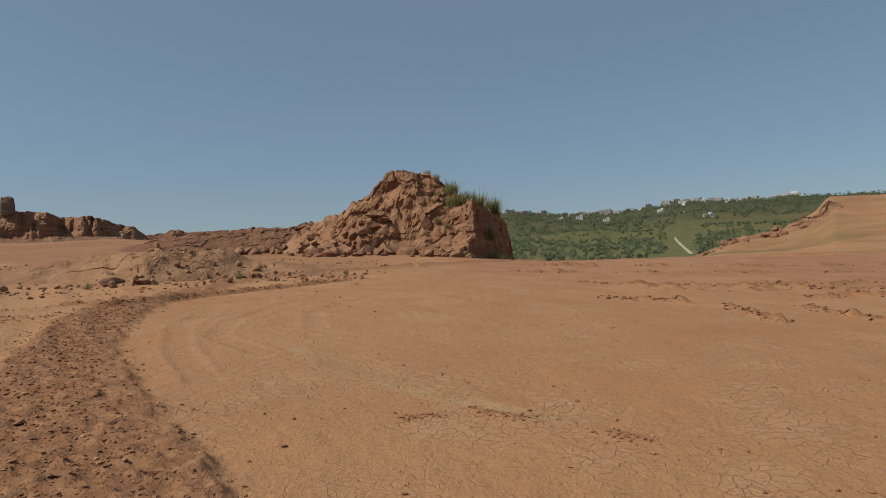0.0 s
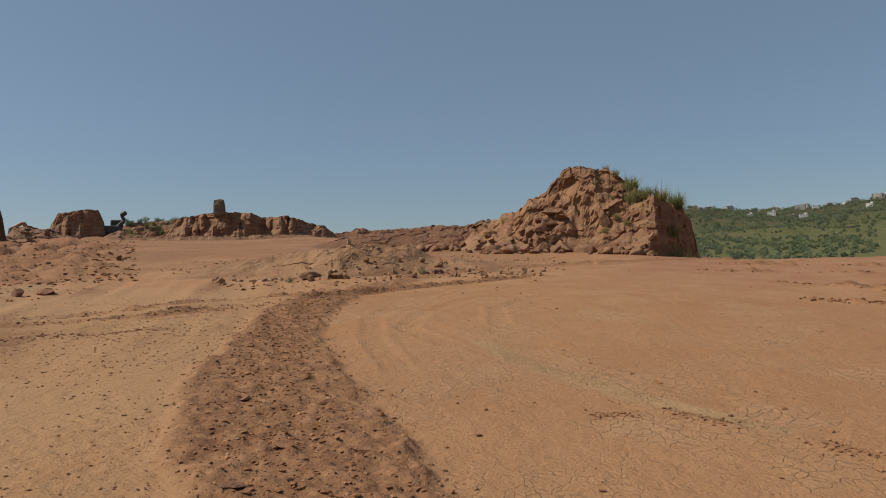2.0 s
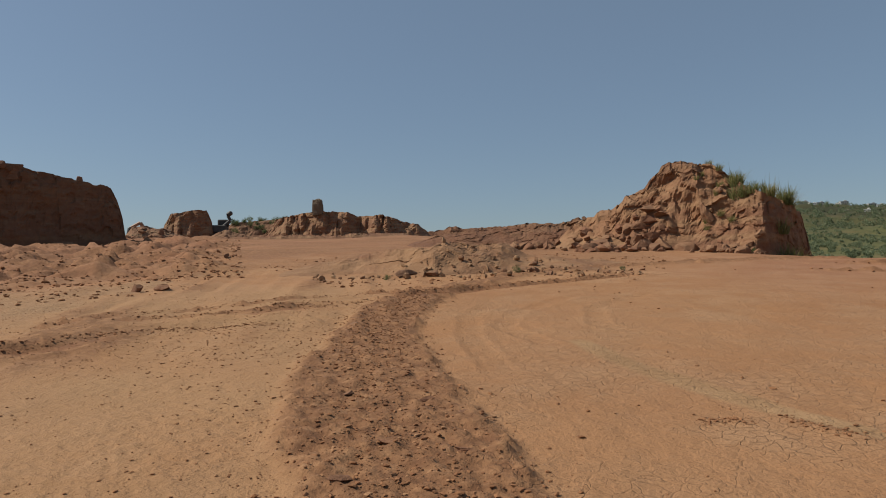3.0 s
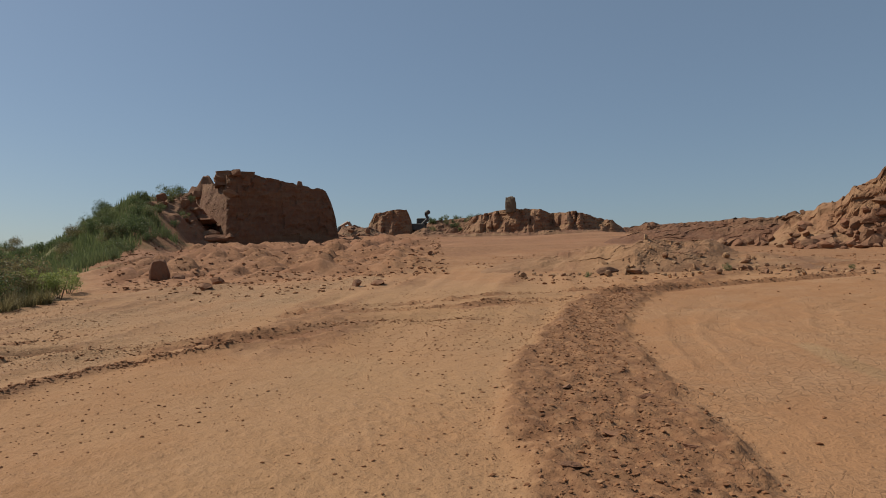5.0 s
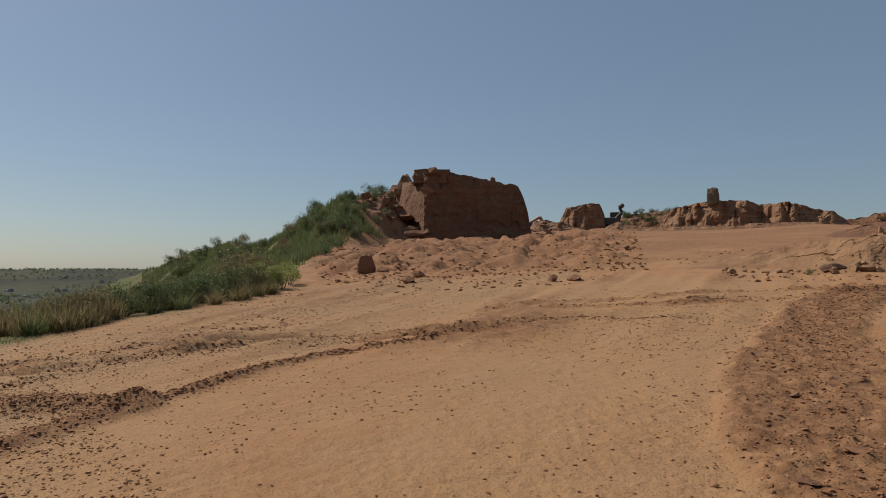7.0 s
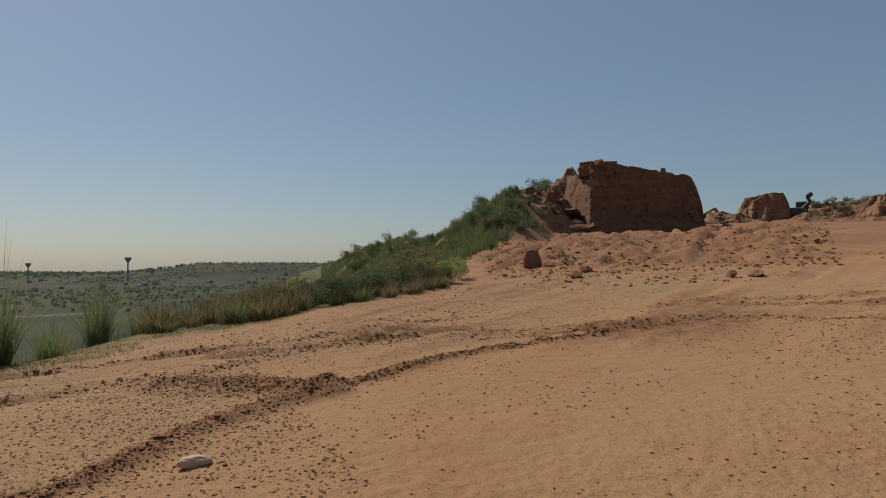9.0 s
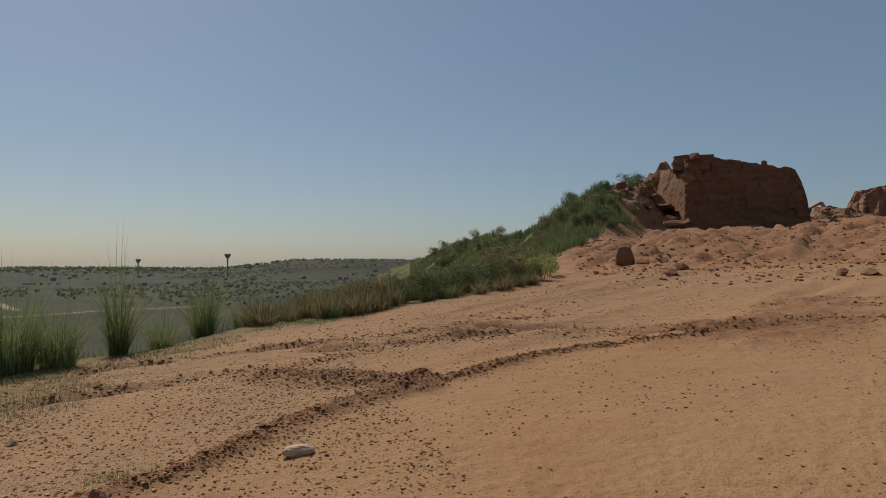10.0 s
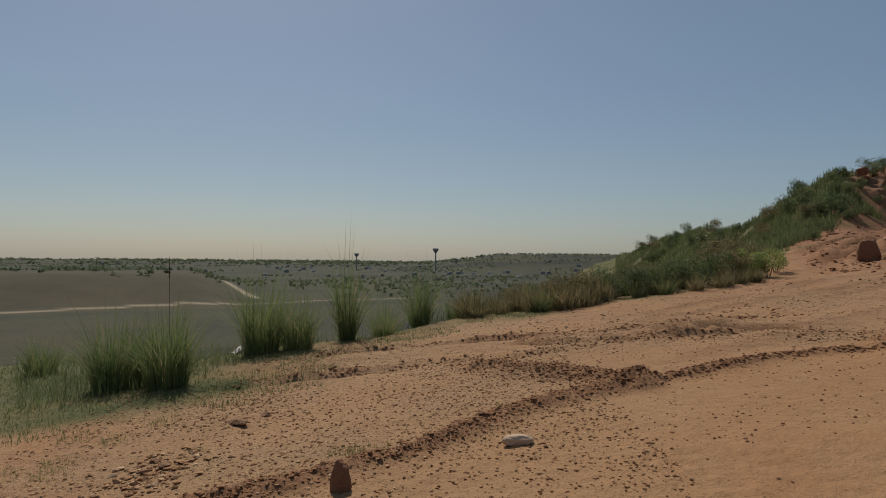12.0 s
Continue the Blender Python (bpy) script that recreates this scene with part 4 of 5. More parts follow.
def shaped_stone(name, seed, size, mat, x, y, turn, label, sink=.04, taper=.35, smooth=.45):
    """A single stone that tapers upwards, with worn edges."""
    bm = bmesh.new()
    bmesh.ops.create_cube(bm, size=1)
    bmesh.ops.subdivide_edges(bm, edges=bm.edges[:], cuts=5, use_grid_fill=True)
    for v in bm.verts:
        p = v.co.copy()
        v.co = p.lerp(p.normalized() * .56, smooth)
        k = 1 - taper * (v.co.z + .5)
        v.co.x *= k
        v.co.y *= k
        v.co *= 1 + .16 * noise.fractal(p * 2.1 + Vector((seed, seed, 0)), 1.0, 2.0, 4)
        v.co.z += .5
        v.co = Vector((v.co.x * size[0], v.co.y * size[1], v.co.z * size[2]))
    me = from_bm(name, bm)
    ob = finish(new(name, me), mat, label, "rock")
    ob.matrix_world = pose(x, y, rest(x, y) - sink, 0, 0, turn)
    return ob


shaped_stone("rock_block", 3, (.6, .5, .64), RED_ROCK, -19.35, 11.1, 55, "dark red block of soil standing on bare ground", taper=.3, smooth=.7)
shaped_stone("upright_stone", 5, (.14, .09, .22), RED_ROCK, -5.02, -1.2, 100, "dark red upright stone in loose soil", taper=.25, smooth=.8)
shaped_stone("white_stone", 8, (.12, .25, .075), WHITE_STONE, -5.76, .03, 10, "smooth whitish oblong stone on tan soil", .01, .2, .85)
x, y = polar(54.1, 48.9)
shaped_stone("cap_rock", 9, (2.7, 2.2, .95), RED_ROCK, x, y, 52, "flat dark slab capping the large mound", .3, .05, .2)
x, y = polar(56.2, 54.6)
shaped_stone("leaning_rock", 12, (2.1, 1.6, 1.7), RED_ROCK, x, y, 40, "wedge of dark red rock on the mound", .75, .75)
x, y = polar(49.15, 49.2)
shaped_stone("perched_rock", 14, (.45, .42, .5), RED_ROCK, x, y, 40, "small dark rock perched on the mound", .08, .4)
for a, r, sz, st in ((55.3, 47.2, 2.3, (1.3, .8, .62)), (54.2, 46.4, 1.5, (1.2, .9, .6)), (56.6, 49.0, 1.8, (1.1, .9, .9)), (57.6, 51.5, 1.7, (1, .9, .9)), (58.8, 51.5, 1.5, (1.2, .9, .7))):
    x, y = polar(a, r)
    lay_rock("rock_slab", ROCKS[int(a * 7) % 10], RED_ROCK, x, y, sz, "large slab of dark red rock below the mound", "slabs below the large mound", stretch=st, turn=a * 50, tilt=10)
x, y = polar(31.8, 109.5)
shaped_stone("rock_pillar", 21, (1.7, 1.5, 2.6), GREY_ROCK, x, y, 20, "dark grey-green pillar on a butte", .45, .15)
x, y = polar(6.2, 28.6)
shaped_stone("perched_rock", 24, (.4, .35, .5), ROCK, x, y, 20, "brown rock perched on the mound", .1, .3)
for a, r, sx, sz in ((1.5, 28.3, .75, 1.9), (3.4, 27.7, .9, 1.3), (5.0, 27.8, 1.0, 1.1), (6.4, 27.6, 1.1, .9)):
    x, y = polar(a, r)
    lay_rock("rock_slab", ROCKS[int(a * 3) % 10], ROCK, x, y, sx, "large tan rock set in the mound's face", "slabs in the mound's face", stretch=(1, .8, sz), turn=a * 60)


# ---- loose gravel and crumbs of soil ----
def crumbs(name, xs, ys, sizes, mat, label, seed):
    r = np.random.default_rng(seed)
    bm = bmesh.new()
    bmesh.ops.create_icosphere(bm, subdivisions=1, radius=.5)
    base = np.array([v.co for v in bm.verts])
    tri = np.array([[v.index for v in f.verts] for f in bm.faces])
    bm.free()
    n = len(xs)
    zs = gzs(xs, ys)
    warp = base[None] * (1 + .35 * r.standard_normal((n, len(base), 1)).clip(-1.2, 1.2))
    c, s = np.cos(q := r.uniform(0, 6.28, n)), np.sin(q)
    sc = np.stack([r.uniform(.8, 1.5, n), r.uniform(.7, 1.1, n), r.uniform(.35, .62, n)], -1) * sizes[:, None]
    p = warp * sc[:, None]
    X = p[..., 0] * c[:, None] - p[..., 1] * s[:, None] + xs[:, None]
    Y = p[..., 0] * s[:, None] + p[..., 1] * c[:, None] + ys[:, None]
    Z = p[..., 2] + (zs + .16 * sizes)[:, None]
    verts = np.stack([X, Y, Z], -1).reshape(-1, 3)
    tris = (tri[None] + (np.arange(n) * len(base))[:, None, None]).reshape(-1, 3)
    return finish(new(name, mesh_tris(name, verts, tris)), mat, label, "gravel", kind="stuff")


def near_line(line, count, spread, seed):
    r = np.random.default_rng(seed)
    pts = np.array(line)
    seg = np.hypot(*np.diff(pts[:, :2], axis=0).T)
    k = r.choice(len(seg), count, p=seg / seg.sum())
    q = r.random(count)
    c = pts[k] + (pts[k + 1] - pts[k]) * q[:, None]
    return c[:, 0] + r.normal(0, 1, count) * c[:, 2] * spread, c[:, 1] + r.normal(0, 1, count) * c[:, 2] * spread


def crumb_material(name, a, b, c):
    m, t, bsdf = material(name, .95)
    geo = t.nodes.new("ShaderNodeNewGeometry")
    n = noise_node(t, 40, 4, .6, geo.outputs["Position"]).outputs[0]
    col = mix(t, ramp(t, geo.outputs["Random Per Island"], 0, .8), a, b)
    col = mix(t, ramp(t, geo.outputs["Random Per Island"], .86, .9), col, c)
    t.links.new(mix(t, 1.0, mix(t, ramp(t, n, .4, .7, 0, .4), col, a), (.74, .60, .48), "MULTIPLY"), bsdf.inputs["Base Color"])
    return m


CLOD_CRUMB = crumb_material("soil_crumbs", (.27, .15, .088), (.40, .24, .142), (.5, .34, .22))
PEBBLE = crumb_material("pebbles", (.36, .225, .13), (.58, .40, .26), (.74, .60, .45))
g = np.random.default_rng(3)
crumbs("rubble", *SLOPE_RUBBLE, CLOD_CRUMB, "broken red soil below the large mound", 25)
bx, by = near_line(BAND[:7], 7500, .55, 11)
crumbs("soil_crumbs", bx, by, .010 + .032 * g.random(7500) ** 5, CLOD_CRUMB, "crumbled dark soil thrown up along the pad", 12)
bx, by = near_line([(a, b, c * .9) for a, b, c in WINDROW], 5200, .75, 13)
px, py = near_line(PILE, 2600, .8, 14)
bx, by = np.concatenate([bx, px]), np.concatenate([by, py])
crumbs("soil_crumbs", bx, by, .008 + .034 * g.random(len(bx)) ** 4, CLOD_CRUMB, "low windrow of crumbled dark red soil", 15)
spots = [near_line([(a, b, .14) for a, b, c in l], (2600, 1600, 1200, 500, 400, 500)[k], .8, 116 + k) for k, l in enumerate(TRACKS)]
bx, by = np.concatenate([q[0] for q in spots]), np.concatenate([q[1] for q in spots])
crumbs("soil_crumbs", bx, by, .010 + .04 * g.random(len(bx)) ** 5, CLOD_CRUMB, "crumbs of soil along the wheel tracks", 18)
n = 26000
px, py = g.uniform(-10.5, -4.6, n), g.uniform(-4.2, 1.0, n)
dens = fbm(px * .8, py * .8, 0, 3, 501) + .25 - .10 * np.abs(px + 7)
keep = dens > g.uniform(-.3, .5, n)
crumbs("gravel", px[keep], py[keep], .005 + .027 * g.random(int(keep.sum())) ** 4, PEBBLE, "tan and brown pebbles strewn over the soil", 19)
px, py = -5.75 + .26 * g.standard_normal(420), -2.68 + .17 * g.standard_normal(420)
crumbs("gravel", px, py, .012 + .05 * g.random(420) ** 3, PEBBLE, "small heap of brown pebbles on the soil", 26)
n = 30000
aa, rr = np.radians(g.uniform(24, 112, n)), 3.0 + 12 * g.random(n) ** .8
px, py = -np.sin(aa) * rr, np.cos(aa) * rr
dens = fbm(px * .45, py * .45, 0, 3, 502)
keep = dens > g.uniform(-.45, .45, n)
crumbs("soil_crumbs", px[keep], py[keep], .008 + .020 * g.random(int(keep.sum())) ** 3, CLOD_CRUMB, "dark crumbs scattered over the tan soil", 20)
n = 1500
aa, rr = np.radians(g.uniform(-34, 24, n)), 3.5 + 16 * g.random(n)
px, py = -np.sin(aa) * rr, np.cos(aa) * rr
keep = fbm(px * .5, py * .5, 0, 3, 503) > g.uniform(-.1, .5, n)
crumbs("soil_crumbs", px[keep], py[keep], .012 + .035 * g.random(int(keep.sum())) ** 4, CLOD_CRUMB, "few dark crumbs on the smooth pad", 21)
bx, by = np.concatenate([near_line(l, 170, 1.1, 40 + k)[0] for k, l in enumerate(SCRAPES)]), np.concatenate([near_line(l, 170, 1.1, 40 + k)[1] for k, l in enumerate(SCRAPES)])
crumbs("soil_crumbs", bx, by, (.006 + .03 * g.random(len(bx)) ** 4) * (1 + 1.4 * (by > 9)), CLOD_CRUMB, "crumbs of soil along scrapes in the pad", 22)
n = 5000
aa, rr = np.radians(g.uniform(5, 62, n)), g.uniform(15.5, 26, n)
px, py = -np.sin(aa) * rr, np.cos(aa) * rr
keep = fbm(px * .5, py * .5, 0, 3, 504) > g.uniform(-.15, .45, n)
crumbs("rubble", px[keep], py[keep], .02 + .09 * g.random(int(keep.sum())) ** 4, CLOD_CRUMB, "small broken stones over the uneven soil", 23)
n = 4500
q = np.random.default_rng(77)
aa, rr = np.radians(q.uniform(64, 90, n)), q.uniform(11, 18, n)
px, py = -np.sin(aa) * rr, np.cos(aa) * rr
keep = fbm(px * .6, py * .6, 0, 3, 505) > q.uniform(-.2, .5, n)
crumbs("gravel", px[keep], py[keep], .012 + .04 * q.random(int(keep.sum())) ** 5, PEBBLE, "loose stones near the grassy edge", 24)


# ---- grasses ----
def blade_arrays(x, y, z, height, lean, width, seed, curl=.6, toward=None):
    """Bent tapering blades from those roots."""
    r = np.random.default_rng(seed)
    n = len(x)
    d = r.uniform(0, 2 * math.pi, n) if toward is None else toward
    dx, dy = np.cos(d), np.sin(d)
    f = r.uniform(0, 2 * math.pi, n)
    fx, fy = np.cos(f), np.sin(f)
    out = []
    for q, w in ((0, 1.0), (.4, .9), (.75, .55), (1, 0)):
        off = lean * height * (q * (1 - curl) + curl * q * q)
        cz = z + height * q * (1 - .35 * lean * q)
        cx, cy = x + dx * off, y + dy * off
        for s in ((-1, 1) if w else (0,)):
            out.append(np.stack([cx + s * fx * width * w / 2, cy + s * fy * width * w / 2, cz], -1))
    verts = np.stack(out, 1).reshape(-1, 3)
    t = np.array([[0, 1, 3], [0, 3, 2], [2, 3, 5], [2, 5, 4], [4, 5, 6]])
    return verts, (t[None] + (np.arange(n) * 7)[:, None, None]).reshape(-1, 3)


def grass_clump(m, height, spread, count, seed, label, mat=TALL_GRASS, stalks=0, dry=20, category="grass", group="", width=.010):
    root = thing("grass_clump", m, label, category, group)
    r = np.random.default_rng(seed)

    def roots(n, k):
        a, q = r.uniform(0, 6.283, n), np.sqrt(r.random(n)) * spread * k
        return (np.cos(a) * q, np.sin(a) * q, np.full(n, -.05)), a + r.normal(0, .9, n)
    at, away = roots(count, 1)
    high = height * (.26 + .62 * r.beta(1.5, 1.6, count) + .4 * (r.random(count) < .16) * r.random(count))
    v, t = blade_arrays(*at, high, np.abs(r.normal(.30, .30, count)).clip(0, .95), width * r.uniform(.55, 1.25, count), seed + 1, .75, away)
    part("foliage", mesh_tris("foliage", v, t), mat, root)
    if dry:
        at, away = roots(dry, 1)
        v, t = blade_arrays(*at, height * r.uniform(.4, .85, dry), np.abs(r.normal(.5, .32, dry)).clip(0, 1.1), np.full(dry, width * .75), seed + 2, .85, away)
        part("dry_foliage", mesh_tris("dry_foliage", v, t), DRY_GRASS, root, "bleached dry blades")
    for k in range(stalks):
        bm = bmesh.new()
        a = Vector((r.uniform(-.5, .5) * spread, r.uniform(-.5, .5) * spread, 0))
        top = a + Vector((r.uniform(-.1, .1), r.uniform(-.1, .1), height * r.uniform(1.02, 1.12)))
        tube(bm, a, top, .005, .003, 5)
        tube(bm, a.lerp(top, .86), top + (top - a) * .03, .009, .003, 6)
        part("stalk", bm, SEED, root, "brown stalk with a seed head")
    return root


EDGE = "tall grass along the edge"
for x, y, h, s, c, st, sd in ((-9.3, -4.6, 1.35, .26, 620, 0, 1), (-9.05, -3.85, 1.4, .22, 620, 1, 2), (-9.5, -4.2, 1.0, .2, 260, 0, 10), (-11.45, -3.3, 1.75, .26, 620, 0, 3), (-11.5, -2.75, 1.35, .22, 360, 0, 4),
                              (-12.4, -2.1, 1.95, .13, 330, 0, 5), (-14.0, -1.6, 1.3, .15, 300, 0, 6), (-14.2, -.9, 1.75, .16, 430, 0, 7), (-10.9, -6.4, .8, .2, 300, 0, 8), (-12.6, -3.3, .9, .18, 240, 0, 9),
                              (-12.9, -1.5, .6, .16, 200, 0, 11), (-14.9, -.2, .8, .16, 220, 0, 12)):
    grass_clump(pose(x, y, gz(x, y), 0, 0, sd * 40), h, s, c, 600 + sd * 5, "tall green clump of reed grass at the edge", stalks=st, dry=70, group=EDGE, width=.009)
small = [grass_clump(pose(-5.75, -1.1, gz(-5.75, -1.1)), .12, .17, 260, 700, "short tuft of green-brown grass in soil", MOUND_GRASS, dry=40, group="low tufts", width=.006)]
for x, y, s in ((-6.75, .05, .6), (-5.85, -1.3, .7), (-6.2, -2.5, .5), (-4.9, -2.1, .6), (-5.95, -3.9, 1.1), (-6.2, -3.6, .9), (-6.7, -3.35, 1.0), (-6.9, -3.8, 1.2), (-5.9, -3.5, 1.0), (-7.2, -3.1, 1.2)):
    another(small[0], pose(x, y, gz(x, y), 0, 0, x * 90) @ Matrix.Scale(s, 4))

# tufts on top of the mound
tufts = [grass_clump(pose(0, 60, -20), .85, .22, 150, 720 + k, "yellow-green grass tuft on top of the mound", MOUND_GRASS, dry=40, group="tufts on the mound", width=.02) for k in range(3)]
spots = [(2.2 - 6.0 * k / 29 + .25 * math.sin(k * 5.1), 29.0 + .9 * math.sin(k * 2.7)) for k in range(34)]
for k, (a, r) in enumerate(spots):
    x, y = polar(a, r)
    m = pose(x, y, rest(x, y) - .05, 0, 0, k * 70) @ Matrix.Scale((.45 if a > -.2 else 1.0) * (.75 + .4 * math.sin(k * 3.3) ** 2), 4)
    if k < 3:
        tufts[k].matrix_world = m
    else:
        another(tufts[k % 3], m)


def turf(name, xs, ys, height, width, mat, label, seed, lean=.35, lift=None):
    r = np.random.default_rng(seed)
    n = len(xs)
    zs = gzs(xs, ys) - .03 if lift is None else lift
    v, t = blade_arrays(xs, ys, zs, height, np.abs(r.normal(lean * .6, lean * .5, n)).clip(0, .9), width, seed + 1)
    return finish(new(name, mesh_tris(name, v, t)), mat, label, "grass", kind="stuff")


# low grass on the shoulder past the edge
q = np.random.default_rng(90)
EDGE_LINE = [(-5.6, -9, 1), (-6.8, -4.6, 1), (-7.7, -2.9, 1), (-8.6, -2.1, 1), (-10.1, -2.3, 1), (-11.3, -1.5, 1), (-12.8, .3, 1), (-14.0, 2.4, 1), (-17.0, 7.0, 1), (-24, 12, 1), (-31, 16.5, 1), (-37, 23, 1), (-60, 44, 1)]


def past_edge(x, y, margin):
    return along(x, y, EDGE_LINE)[2] < -margin


n = 100000
xs, ys = q.uniform(-17, -6.5, n), q.uniform(-9, 1.5, n)
keep = (along(xs, ys, EDGE_LINE)[2] + .8 * fbm(xs * .9, ys * .9, 0, 3, 511) < .1 + .2 * (ys < -1.8)) & (fbm(xs * .8, ys * .8, 0, 3, 512) > -.12)
xs, ys = xs[keep], ys[keep]
turf("short_grass", xs, ys, q.uniform(.02, .09, len(xs)), q.uniform(.006, .012, len(xs)), SLOPE_GRASS, "short green grass along the edge", 91, .6)
# knee-high grass on the falling shoulder
n = 16000
aa, rr = q.uniform(88, 122, n), q.uniform(9.5, 24, n)
xs, ys = -np.sin(np.radians(aa)) * rr, np.cos(np.radians(aa)) * rr
keep = past_edge(xs, ys, 1.3) & (fbm(xs * .5, ys * .5, 0, 3, 516) > q.uniform(-.35, .25, n))
xs, ys = xs[keep], ys[keep]
turf("shoulder_grass", xs, ys, q.uniform(.08, .38, len(xs)), q.uniform(.008, .014, len(xs)), SLOPE_GRASS, "dull green grass on the falling shoulder", 95, .5)
# rank grass and scrub beyond the edge
n = 26000
aa, rr = q.uniform(66, 92, n), q.uniform(15, 62, n)
xs, ys = -np.sin(np.radians(aa)) * rr, np.cos(np.radians(aa)) * rr
keep = past_edge(xs, ys, 1.1) & (fbm(xs * .5, ys * .5, 0, 3, 513) > .02)
xs, ys, rr = xs[keep], ys[keep], rr[keep]
half = q.random(len(xs)) < .5
turf("scrub_grass", xs[half], ys[half], q.uniform(.15, .6, half.sum()), .008 + .0007 * rr[half], BROWN_SCRUB, "brownish rank grass beyond the edge", 92)
turf("scrub_grass", xs[~half], ys[~half], q.uniform(.12, .5, (~half).sum()), .008 + .0007 * rr[~half], SLOPE_GRASS, "green rank grass beyond the edge", 93)
# grass on the green ridge
n = 110000
aa, rr = q.uniform(55.5, 76, n), q.uniform(28, 112, n)
xs, ys = -np.sin(np.radians(aa)) * rr, np.cos(np.radians(aa)) * rr
keep = (along(xs, ys, EDGE_LINE)[2] + 3.2 * fbm(xs * .3, ys * .3, 0, 4, 517) < -.6) & (fbm(xs * .3, ys * .3, 0, 3, 514) > -.32) & (rr < np.interp(aa, [55, 62, 66, 75], [54, 52, 66, 114]))
keep &= (aa + 3.5 * fbm(xs * .25, ys * .25, 0, 3, 515) > 59.3) | (rr > 53)
xs, ys, rr = xs[keep], ys[keep], rr[keep]
turf("ridge_grass", xs, ys, q.uniform(.2, .65, len(xs)), .012 + .0006 * rr, SLOPE_GRASS, "thick green grass over the sloping ridge", 94)


# ---- bushes and trees ----
def leaf_cloud(centres, radii, per, size, seed):
    """Many small leaves scattered through lumpy puffs."""
    r = np.random.default_rng(seed)
    c = np.repeat(np.asarray(centres), per, axis=0)
    k = np.repeat(np.asarray(radii), per)
    n = len(c)
    d = r.normal(0, 1, (n, 3))
    d /= np.linalg.norm(d, axis=1)[:, None]
    p = c + d * (k * r.uniform(.45, 1.12, n))[:, None] * np.array([1, 1, .85])
    a = r.normal(0, 1, (n, 3))
    a /= np.linalg.norm(a, axis=1)[:, None]
    b = np.cross(a, r.normal(0, 1, (n, 3)))
    b /= np.linalg.norm(b, axis=1)[:, None] + 1e-9
    s = (size * r.uniform(.6, 1.4, n))[:, None]
    v = np.stack([p - a * s, p + b * s * .5, p + a * s, p - b * s * .5], 1).reshape(-1, 3)
    t = np.array([[0, 1, 2], [0, 2, 3]])
    return v, (t[None] + (np.arange(n) * 4)[:, None, None]).reshape(-1, 3)


def bush(m, size, seed, mat, label, group, leaf=.027, per=90, name="bush", category="bush", puffs=16, tall=1.0):
    root = thing(name, m, label, category, group)
    r = np.random.default_rng(seed)
    a, q = r.uniform(0, 6.283, puffs), np.sqrt(r.random(puffs)) * .42 * size
    c = np.stack([np.cos(a) * q, np.sin(a) * q, size * tall * r.uniform(.22, .78, puffs) * (1 - .5 * (q / size) ** 2)], -1)
    v, t = leaf_cloud(c, size * r.uniform(.13, .27, puffs), per, leaf, seed + 1)
    part("foliage", mesh_tris("foliage", v, t), mat, root)
    bm = bmesh.new()
    for k in range(7):
        tube(bm, (0, 0, -.1), Vector(c[k]) * .95, .018 * size, .005 * size, 5)
    part("branchwork", bm, TWIG, root, "brown woody stems")
    return root


kinds = [bush(pose(0, 70, -20), 1.0, 800, BUSH_LEAF, "dark green rounded bush on the slope", "bushes beyond the edge"),
         bush(pose(0, 70, -20), 1.0, 810, BUSH_LEAF, "dark green rounded bush on the slope", "bushes beyond the edge", tall=.8),
         bush(pose(0, 70, -20), 1.0, 820, SLOPE_GRASS, "green leafy bush on the slope", "bushes beyond the edge"),
         bush(pose(0, 70, -20), 1.0, 830, BROWN_SCRUB, "brownish dry bush on the slope", "bushes beyond the edge"),
         bush(pose(0, 70, -20), 1.0, 840, LIGHT_LEAF, "bright yellow-green bush at the edge", "bright bushes at the edge", tall=1.1)]
used = set()


def plant(k, a, r, size):
    x, y = polar(a, r)
    m = pose(x, y, rest(x, y) - .04, 0, 0, rng.uniform(0, 360)) @ Matrix.Scale(size, 4)
    if k not in used:
        used.add(k)
        kinds[k].matrix_world = m
        return kinds[k]
    return another(kinds[k], m)


for a, r, s in ((66.9, 18.3, .75), (67.4, 18.6, .6), (68.1, 18.4, .8), (68.8, 18.9, .7), (69.5, 18.6, .75), (66.3, 19.2, .7), (70.2, 19.0, .6)):
    plant(4, a, r, s)
for a, r, s, k in ((71.2, 17.4, .95, 0), (72.3, 17.0, .85, 1), (73.2, 17.3, .8, 2), (74.5, 16.5, .85, 0), (75.3, 17.5, .9, 2), (76.2, 16.2, .9, 1), (77.1, 17.0, .8, 3), (78.4, 15.8, .75, 0),
                   (79.3, 16.2, .9, 2), (80.6, 15.2, .8, 3), (82, 15.5, .75, 3), (83.2, 15.2, .7, 3), (84.6, 15.0, .65, 2), (86, 15.4, .7, 3), (76.7, 44, 2.3, 0), (75.2, 50, 1.6, 1), (79.5, 40, 1.2, 3)):
    plant(k, a, r, s)
for k in range(60):
    a = rng.uniform(68, 89)
    r = rng.uniform(16.5, 40)
    plant((3, 2, 3, 1, 3, 0)[k % 6], a, r, rng.uniform(.6, 1.35) * (1.0 if a < 80 else .8))
for k in range(90):
    a = 59.5 + 16 * rng.random()
    top = float(np.interp(a, [55, 62, 66, 75], [53, 50, 62, 110]))
    r = top * (1 - .42 * rng.random() ** 1.3)
    if past_edge(np.array([polar(a, r)[0]]), np.array([polar(a, r)[1]]), .2)[0]:
        plant((0, 1, 2, 0, 1, 3)[k % 6], a, r, rng.uniform(.5, 1.5) * (1.0 if a < 67 else 1.25))
